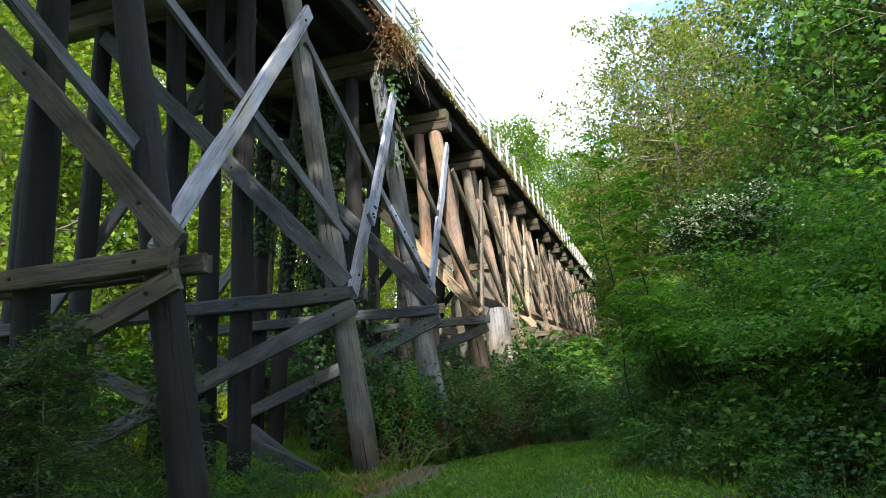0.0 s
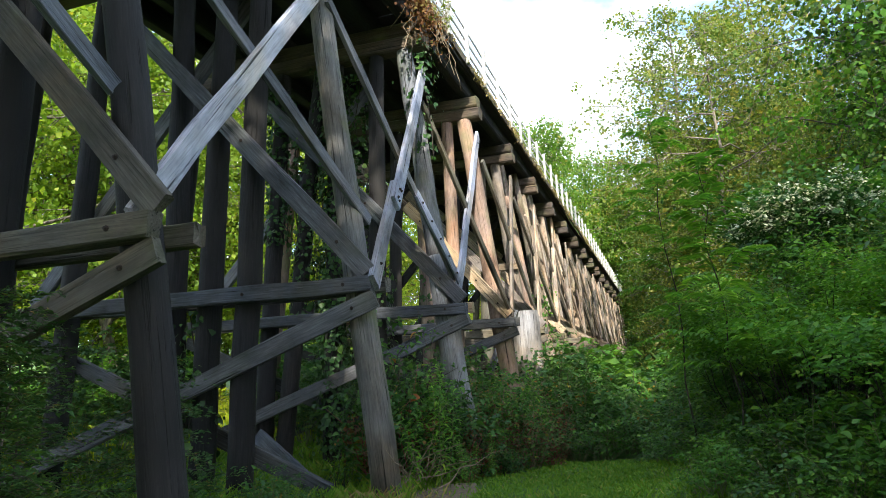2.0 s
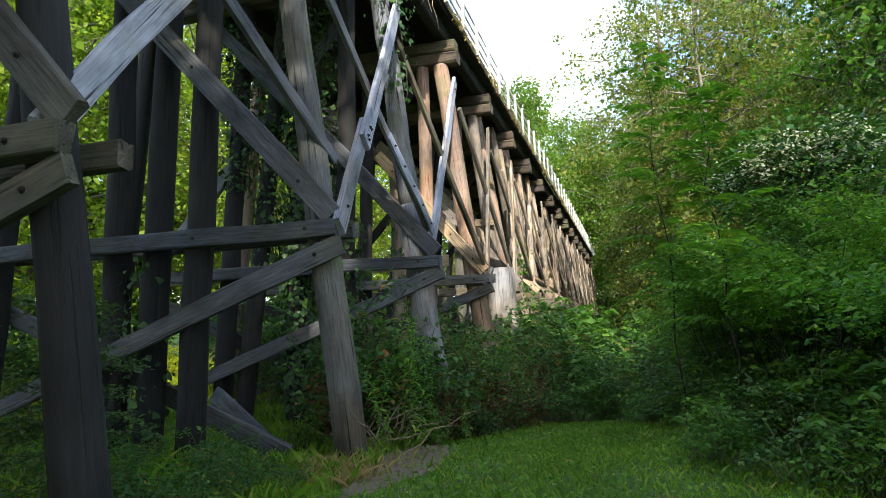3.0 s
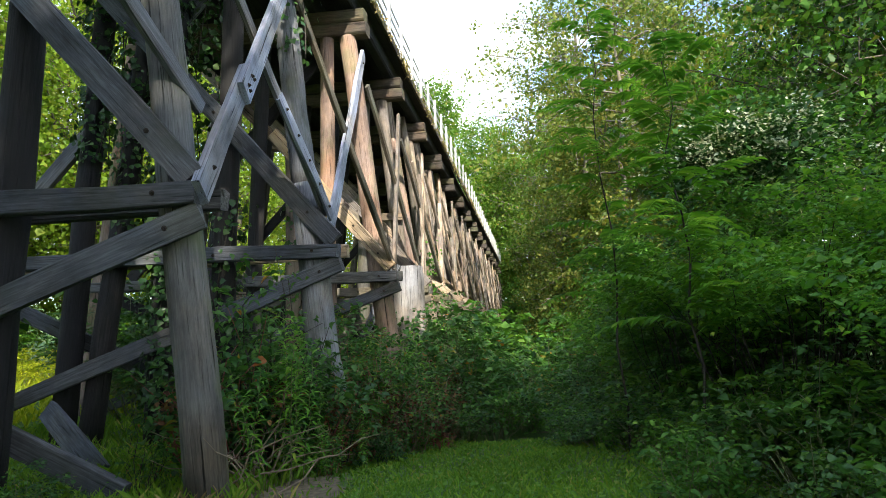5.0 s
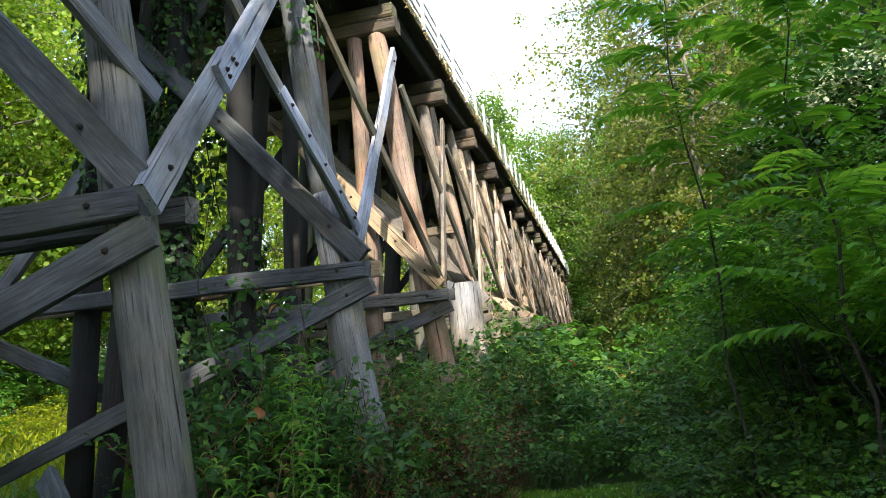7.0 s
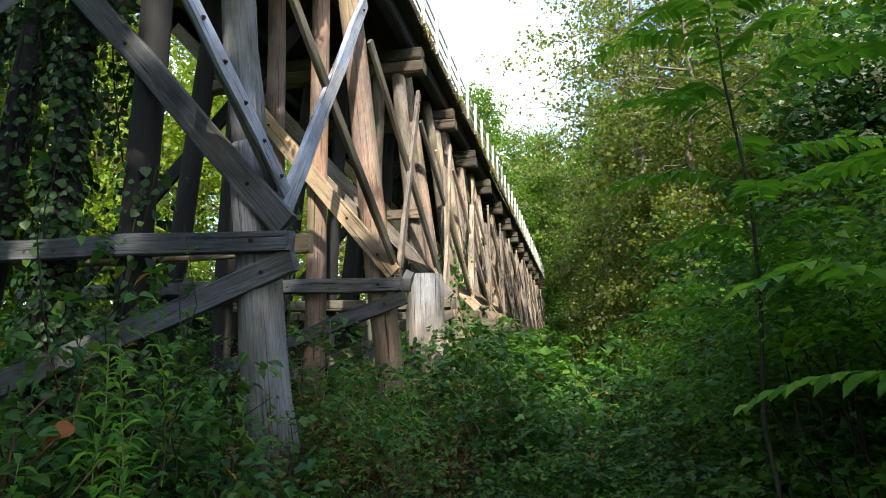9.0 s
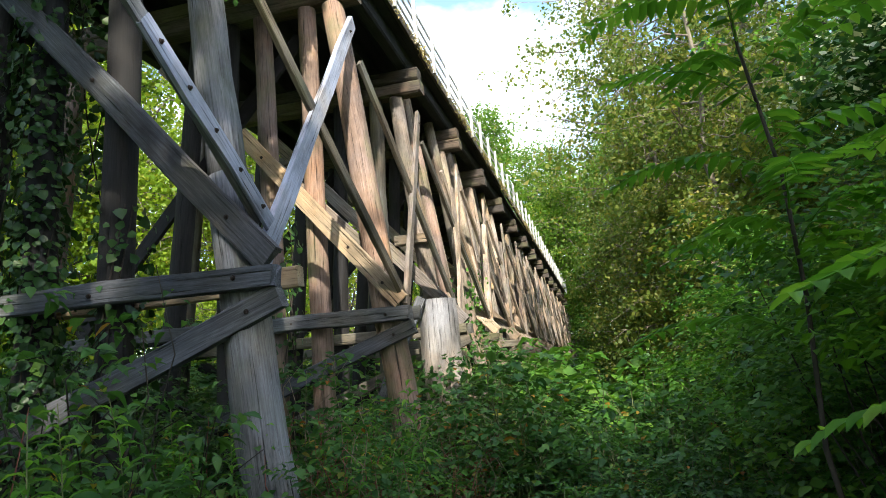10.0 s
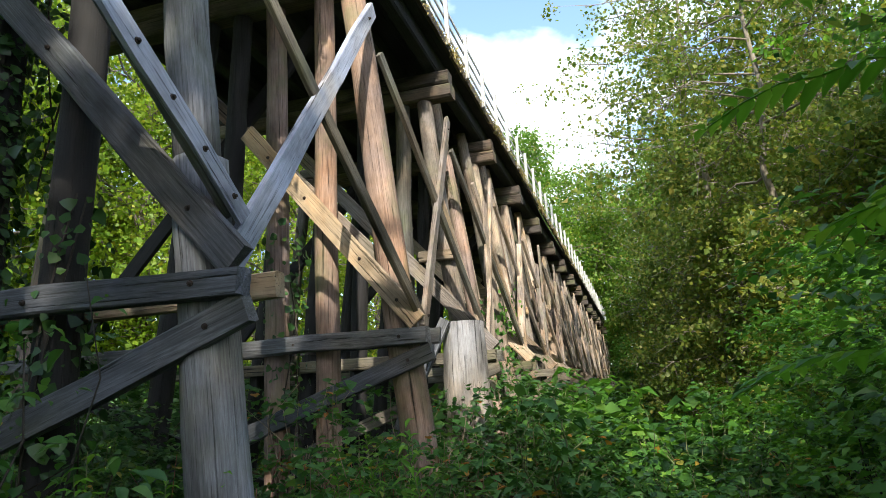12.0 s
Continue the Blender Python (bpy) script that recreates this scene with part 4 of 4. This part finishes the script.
for k, (x, y, s) in enumerate(((-5.5, 25.7, 1.0), (-5.35, 27.4, 0.85), (-5.7, 29.2, 1.0), (-5.6, 24.6, 0.6))):
    place_bush(VINY, x, y, 113 * k, s, "slender dark-leaved bush with vines before the pile stub", "slender bushes at the stub")
DRYWEED = bush_meshes(1.5, 0.6, 16, 24, 0.07, L_DRY, M_REDSTEM, 0.8, 2.4, 0.3, 4, True)
for k, (x, y, s) in enumerate(((-5.9, 16.4, 1.0), (-5.5, 17.3, 0.95), (-6.4, 17.4, 1.1), (-5.6, 18.9, 1.0), (-5.2, 20.4, 1.0), (-5.6, 21.8, 1.0), (-5.3, 24.0, 1.1), (-6.1, 15.7, 1.1), (-5.5, 16.0, 0.9), (-6.8, 16.8, 1.15), (-5.9, 17.8, 1.05), (-5.1, 18.1, 0.85), (-6.2, 18.6, 1.1), (-5.0, 19.2, 0.9), (-6.6, 15.2, 1.0), (-5.0, 22.6, 1.1), (-5.15, 17.0, 0.8), (-4.75, 17.6, 0.7), (-4.6, 18.3, 0.75), (-5.3, 18.4, 0.9), (-4.5, 19.3, 0.8), (-4.9, 20.0, 0.95), (-5.75, 19.6, 1.1), (-4.3, 18.0, 0.55))):
    place_bush(DRYWEED, x, y, 83 * k, s * low_there(x, y), "withered weed with reddish stems and brown leaves", "withered weeds", name="withered_weed", kind="weed")


# Upright herbs with long narrow leaves set round a straight stem.
def herb_meshes(tall, count):
    stem = bent_line((0, 0, -0.05), (rng.normal(0, 0.08), rng.normal(0, 0.08), tall), 0, 7, 0.015)
    v, f = tubes([(stem, np.linspace(0.008, 0.003, 7))], 5)
    vs, fs, base = [], [], 0
    for k in range(count):
        s = 0.15 + 0.83 * k / count
        o = np.array([np.interp(s * 6, range(7), stem[:, j]) for j in range(3)])
        az = 2.4 * k + rng.normal(0, 0.2)
        length, rise = (0.20 if s < 0.85 else 0.13) * rng.uniform(0.75, 1.2), rng.uniform(0.1, 0.6) + 0.5 * s
        out, w = np.array((math.cos(az), math.sin(az), 0)), np.array((-math.sin(az), math.cos(az), 0))
        rows = []
        for u, wide in ((0.0, 0.004), (0.3, 0.021), (0.6, 0.018), (1.0, 0.002)):
            rib = o + out * length * u + np.array((0, 0, length * (rise * u - 0.75 * u * u)))
            rows += [rib - w * wide + (0, 0, wide * 0.5), rib, rib + w * wide + (0, 0, wide * 0.5)]
        vs.append(np.array(rows))
        fs.append(base + np.array([(3 * r + a, 3 * r + a + 1, 3 * r + a + 4, 3 * r + a + 3) for r in range(3) for a in (0, 1)]))
        base += 12
    return mesh_of("stem", v, f, M_STEM, True), mesh_of("foliage", np.concatenate(vs), np.concatenate(fs), L_BRIGHT)


HERB = [herb_meshes(1.7, 46), herb_meshes(1.4, 40), herb_meshes(1.95, 52)]
spots = [(-5.2, 14.65), (-5.4, 14.9), (-5.05, 14.95), (-5.55, 14.5), (-5.3, 15.3), (-5.65, 15.2)]
spots += [(-5.35 + rng.normal(0, 0.35), float(np.interp(k, (0, 20, 39), (15.2, 17.0, 20.5))) + rng.normal(0, 0.35)) for k in range(40)]
for k, (x, y) in enumerate(spots):
    place_bush(HERB[k % 3], x, y, 77 * k, low_there(x, y) * rng.uniform(0.75, 1.12), "upright green herb with long narrow leaves", "herbs beside the posts", tilt=(rng.normal(0, 7), rng.normal(0, 7)), name="herb", kind="weed")


# Flowering vine over a bush on the bank.
def blossom_bush():
    e = place_bush(SHRUB[0], 0.5, 19.1, 15, 1.45, "tall bush covered with clusters of small white blossoms", "", name="blossom_bush", kind="flowering bush")
    spots = np.array([(0.4, 17.75, 4.40)]) + rng.normal(0, 1, (130, 3)) * (0.60, 0.28, 0.26)
    spots = np.concatenate([spots, np.array([(-0.45, 17.9, 4.2)]) + rng.normal(0, 1, (26, 3)) * (0.25, 0.25, 0.16)])
    c = np.repeat(spots, 30, 0) + rng.normal(0, 1, (len(spots) * 30, 3)) * (0.11, 0.11, 0.05)
    v, f = leaves(c, 0.036, (0, -0.5, 1) + np.zeros((len(c), 3)), 0.5, 1.4)
    part("blossom", mesh_of("blossom", v, f, L_FLOWER), e, None, "clusters of small white flowers")
    c = spots[rng.integers(0, len(spots), 6000)] + rng.normal(0, 0.24, (6000, 3)) + (0, 0.15, -0.08)
    v, f = leaves(c, 0.08, None, 0.5)
    part("vine_foliage", mesh_of("vine_foliage", v, f, L_BUSH), e)


blossom_bush()


# A slim sapling with feathered leaves by the path.
def sapling(x, y, tall, lean, leafsize, fronds, label):
    z0 = float(height(x, y))
    e = thing("sapling", (x, y, z0), label, "sapling", "saplings")
    stem = bent_line((x, y, z0 - 0.1), (x + lean[0], y + lean[1], z0 + tall), 0, 9, 0.04)
    part("stem", mesh_of("stem", *tubes([(stem, np.linspace(0.016, 0.005, 9))], 6), M_DARKSTEM, True), e)
    for k in range(fronds):
        s = 0.30 + 0.70 * (k + 1) / fronds
        o = np.array([np.interp(s * 8, range(9), stem[:, j]) for j in range(3)])
        az = 2.4 * k + rng.normal(0, 0.3)
        reach = rng.uniform(0.55, 1.0) * (1.25 - 0.5 * s)
        tip = o + (math.cos(az) * reach, math.sin(az) * reach, rng.uniform(-0.05, 0.35))
        fr = bent_line(o, tip, 0.14, 8, 0.01)
        d = (tip - o) / np.linalg.norm(tip - o)
        w = np.cross(d, (0, 0, 1.0))
        lv2, lf2 = [], []
        for q in np.linspace(0.12, 1, 15):
            p = np.array([np.interp(q * 7, range(8), fr[:, j]) for j in range(3)])
            long = leafsize * 1.55 * (0.55 + 0.6 * math.sin(math.pi * min(0.95, 0.15 + 0.75 * q))) * rng.uniform(0.85, 1.1)
            for sgn in (-1, 1):
                out = sgn * w + 0.45 * d + (0, 0, rng.normal(-0.18, 0.12))
                out /= np.linalg.norm(out)
                wide = np.cross(out, (0, 0, 1.0)) * long * 0.19
                at = 6 * len(lf2) // 2
                lv2 += [p, p + out * long * 0.3 - wide + (0, 0, 0.006), p + out * long * 0.68 - wide * 0.8, p + out * long - (0, 0, 0.18 * long), p + out * long * 0.68 + wide * 0.8, p + out * long * 0.3 + wide + (0, 0, 0.006)]
                lf2 += [(at, at + 1, at + 2, at + 3), (at, at + 3, at + 4, at + 5)]
        lv2, lf2 = np.array(lv2), np.array(lf2)
        tv, tf = tubes([(fr, np.linspace(0.006, 0.003, 8))], 4)
        part("frond", mesh_of("frond", np.concatenate([tv, lv2]), np.concatenate([tf, lf2 + len(tv)]), L_BRIGHT), e)["kind"] = "stuff"


sapling(-1.75, 15.6, 5.2, (-0.15, 0.1), 0.088, 34, "slim dark sapling with feathered bright green leaves")
sapling(-1.15, 14.3, 3.9, (-0.2, -0.1), 0.10, 30, "slim sapling with long feathered leaves above the bushes")
sapling(2.4, 17.0, 5.0, (0.2, 0.2), 0.075, 28, "slim sapling with feathered leaves behind the bushes")


# Feathery evergreen saplings by the first bent.
def evergreen(x, y, tall):
    z0 = float(height(x, y))
    e = thing("evergreen_sapling", (x, y, z0), "feathery dark evergreen sapling beside the shaded posts", "evergreen sapling", "evergreen saplings")
    stem = bent_line((x, y, z0 - 0.1), (x, y, z0 + tall), 0, 7, 0.02)
    lines, cent, nrm = [(stem, np.linspace(0.022, 0.005, 7))], [], []
    for k in range(44):
        s = 0.12 + 0.86 * k / 44
        o = np.array([np.interp(s * 6, range(7), stem[:, j]) for j in range(3)])
        az, reach = 2.4 * k, (1.05 - 0.75 * s) * rng.uniform(0.7, 1.1)
        tip = o + (math.cos(az) * reach, math.sin(az) * reach, -0.05 + rng.normal(0, 0.08))
        br = bent_line(o, tip, 0.08, 6, 0.015)
        lines.append((br, np.linspace(0.006, 0.002, 6)))
        q = rng.uniform(0.1, 1, 100)
        p = np.stack([np.interp(q * 5, range(6), br[:, j]) for j in range(3)], 1)
        cent.append(p + rng.normal(0, 1, (100, 3)) * (0.08, 0.08, 0.018))
    v, f = leaves(np.concatenate(cent), 0.055, None, 0.2, 4.0)
    tagged(part("stem", mesh_of("stem", *tubes(lines, 4), M_BARK), e), kind="stuff")
    part("foliage", mesh_of("foliage", v, f, L_NEEDLE), e)


for x, y, t in ((-6.35, 8.2, 2.3), (-7.5, 8.6, 2.2), (-6.9, 8.9, 2.5), (-8.4, 7.9, 2.1), (-6.75, 10.4, 2.0), (-7.6, 9.6, 2.4)):
    evergreen(x, y, t)


# Grass, clover and straw, too many to count.
def blades(name, n, place, tall, wide, mat, label, lean=0.35):
    """Upright blades: place(n) gives x and y."""
    x, y = place(n)
    z = height(x, y)
    h = tall * rng.uniform(0.4, 1.3, n)
    az = rng.uniform(0, 6.283, n)
    d = rng.normal(0, lean, (n, 2)) * h[:, None]
    w = np.stack([np.cos(az), np.sin(az)], 1) * wide / 2
    base = np.stack([x, y], 1)
    a = np.column_stack([base - w, z - 0.01])
    b = np.column_stack([base + w, z - 0.01])
    m1 = np.column_stack([base + w * 0.8 + d * 0.4, z + h * 0.6])
    m2 = np.column_stack([base - w * 0.4 + d, z + h])
    v = np.stack([a, b, m1, m2], 1).reshape(-1, 3)
    return tagged(part(name, mesh_of(name, v, np.arange(4 * n).reshape(-1, 4), mat)), label, "grass", kind="stuff")


def box(x0, x1, y0, y1):
    return lambda n: (rng.uniform(x0, x1, n), rng.uniform(y0, y1, n))


def in_dirt(x, y):
    return ((x + 5.15 + 0.12 * (y - 14)) / 0.62) ** 2 + ((y - 14.0) / 2.1) ** 2 + 0.22 * np.sin(5 * x + 3 * y) + 0.2 * np.sin(11 * x - 7 * y) + 0.15 * np.sin(17 * y + 9 * x) < 0.9


def lawn(n):
    x, y = rng.uniform(-5.9, 0.9, n) + rng.normal(0, 0.35, n), rng.uniform(7.0, 18.9, n)
    y = np.where(rng.random(n) < 0.14, 7.2 - 8.0 * rng.random(n) ** 1.8, y)
    keep = ~in_dirt(x, y) | (rng.random(n) < 0.12)
    return np.where(keep, x, -3 + 0.3 * rng.normal(0, 1, n)), y


blades("lawn_grass", 46000, lawn, 0.07, 0.014, L_GRASS, "short green grass on the path", 0.5)
cx, cy = lawn(22000)
lv, lf = leaves(np.column_stack([cx, cy, height(cx, cy) + rng.uniform(0.01, 0.05, len(cx))]), 0.035, None, 0.35, 1.4)
tagged(part("clover", mesh_of("clover", lv, lf, L_GRASS)), "low clover leaves among the grass", "clover", kind="stuff")
blades("tall_grass", 7000, lambda n: (rng.uniform(-8.5, -5.4, n), rng.uniform(7.5, 17.5, n)), 0.22, 0.014, L_GRASS, "tall green grass around the post feet", 0.45)
blades("straw", 650, lambda n: (-5.75 + rng.normal(0, 0.28, n), 13.1 + rng.normal(0, 0.35, n)), 0.17, 0.008, L_STRAW, "dry straw tufts at a post foot", 0.7)
blades("shade_grass", 9000, lambda n: (rng.uniform(-13, -7.5, n), rng.uniform(10, 24, n)), 0.20, 0.022, L_GRASS, "lush grass in the shade under the trestle", 0.5)
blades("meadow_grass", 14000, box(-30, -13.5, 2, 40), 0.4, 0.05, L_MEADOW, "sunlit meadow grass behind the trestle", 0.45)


# Bare soil where people step off the path.
def dirt_patch():
    xs, ys = np.linspace(-6.2, -4.2, 60), np.linspace(11.7, 16.3, 120)
    gx2, gy2 = np.meshgrid(xs, ys)
    ok = in_dirt(gx2, gy2)
    ids = np.arange(gx2.size).reshape(gx2.shape)
    q = np.stack([ids[:-1, :-1], ids[:-1, 1:], ids[1:, 1:], ids[1:, :-1]], -1)[ok[:-1, :-1] & ok[1:, 1:] & ok[:-1, 1:] & ok[1:, :-1]]
    v = np.column_stack([gx2.ravel(), gy2.ravel(), height(gx2, gy2).ravel() + 0.008])
    tagged(part("dirt_patch", mesh_of("dirt_patch", v, q, M_DIRT, True)), "bare trodden soil beside the grass", "soil", kind="structure")


dirt_patch()


# Bare dry twigs by the second bent.
def twigs(x, y, n, reach):
    e = thing("dead_branch", (x, y, float(height(x, y))), "tangle of bare dry twigs on the ground", "dead branch", "dead branches")
    lines = []
    z0 = float(height(x, y))
    for k in range(n):
        a = np.array((x + rng.normal(0, 0.15), y + rng.normal(0, 0.2), z0 + 0.05))
        d = rng.normal(0, 1, 3) * (0.8, 0.8, 0.5) * reach
        lines.append((bent_line(a, a + (d[0], d[1], abs(d[2]) + 0.25), 0.1, 6, 0.05), np.linspace(0.011, 0.003, 6)))
    tagged(part("twig", mesh_of("twig", *tubes(lines, 4), M_TWIG), e), kind="stuff")


twigs(-5.75, 14.5, 34, 0.65)
twigs(-6.3, 17.6, 16, 0.6)


# Ivy on inner posts and dry vines at the deck.
def ivy(x, y, z0, z1, r, n, mat, label, size=0.085, name="ivy"):
    e = thing(name, (x, y, z0), label, "vine", "climbing vines")
    a, z = rng.uniform(0, 6.283, n), rng.uniform(z0, z1, n)
    rr = r + np.abs(rng.normal(0, 0.12, n))
    c = np.column_stack([x + rr * np.cos(a), y + rr * np.sin(a), z])
    nr = np.column_stack([np.cos(a), np.sin(a), np.full(n, 0.35)])
    part("foliage", mesh_of("foliage", *leaves(c, size, nr, 0.3, 1.7, fine=True), mat), e)
    zz = np.linspace(z0, z1, 14)
    lines = []
    for k in range(3):
        ph = rng.uniform(0, 6)
        lines.append((np.column_stack([x + (r + 0.01) * np.cos(ph + zz * 0.8), y + (r + 0.01) * np.sin(ph + zz * 0.8), zz]), np.full(14, 0.012)))
    tagged(part("stem", mesh_of("stem", *tubes(lines, 4), M_DARKSTEM), e), kind="stuff")


for x, y, a, b, n in ((-7.95, 18.37, 0.3, 4.2, 500), (-9.05, 18.37, 0.3, 9.0, 3600), (-8.5, 18.7, 4.4, 9.0, 700), (-9.75, 18.37, 3.3, 7.5, 700), (-10.5, 18.4, 5.0, 9.0, 900), (-8.45, 23.1, 0.2, 5.2, 450), (-9.1, 13.95, 0.2, 3.0, 260)):
    ivy(x, y, a, b, 0.21, n, L_IVY, "dark green ivy climbing a trestle post")
ivy(-6.75, 18.35, 6.6, 9.3, 0.20, 260, L_IVY, "ivy hanging by the top of a post", 0.09)


ivy(-6.38, 26.3, 0.0, 2.5, 0.46, 420, L_IVY, "ivy climbing a whitish pile stub", 0.08)
ivy(-6.9, 32.2, 0.0, 5.5, 0.30, 520, L_FRESH, "green vine climbing a sunlit post")
ivy(-6.6, 29.3, 0.0, 4.6, 0.34, 480, L_BUSH, "green vine climbing a sunlit post")


def deck_fringe():
    e = thing("dry_vine", (-6.45, 18.5, 10.0), "dry reddish vine hanging over the deck edge", "vine", "deck plants")
    n = 900
    c = np.column_stack([-6.52 + rng.normal(0, 0.12, n), 18.0 + rng.normal(0, 0.55, n), 10.15 - np.abs(rng.normal(0, 0.42, n))])
    part("foliage", mesh_of("foliage", *leaves(c, 0.065, None, 0.9), L_DRY), e)
    lines = []
    for k in range(14):
        a = np.array((-6.52 + rng.normal(0, 0.06), 18.2 + rng.normal(0, 0.8), 10.2))
        lines.append((bent_line(a, a + (rng.normal(0, 0.2), rng.normal(0.3, 0.3), -rng.uniform(0.5, 1.6)), 0, 7, 0.05), np.full(7, 0.007)))
    tagged(part("stem", mesh_of("stem", *tubes(lines, 4), M_TWIG), e), kind="stuff")
    n = 3000
    y = np.concatenate([rng.uniform(19, 60, 1200), rng.choice(Y0 + SPAN * np.arange(2, 10), 1800) + rng.normal(0.3, 0.5, 1800)])
    x = -6.56 + np.array([shift(v) for v in y]) + np.abs(rng.normal(0, 0.03, n))
    z = 10.50 - np.abs(rng.normal(0, 0.12, n))
    nr = np.tile((1.0, 0, 0.3), (n, 1))
    tagged(part("hanging_straw", mesh_of("hanging_straw", *leaves(np.column_stack([x, y, z]), 0.12, nr, 0.4, 7.0), L_STRAW)), "dry grass hanging over the deck edge", "grass", kind="stuff")


deck_fringe()
DECKBUSH = bush_meshes(1.5, 0.5, 12, 40, 0.055, L_BIRCH, M_TWIG)
place_bush(DECKBUSH, -6.75, 19.9, 0, 1.0, "wispy shrub growing through the deck railing", "", z=10.2, name="deck_shrub", kind="shrub")
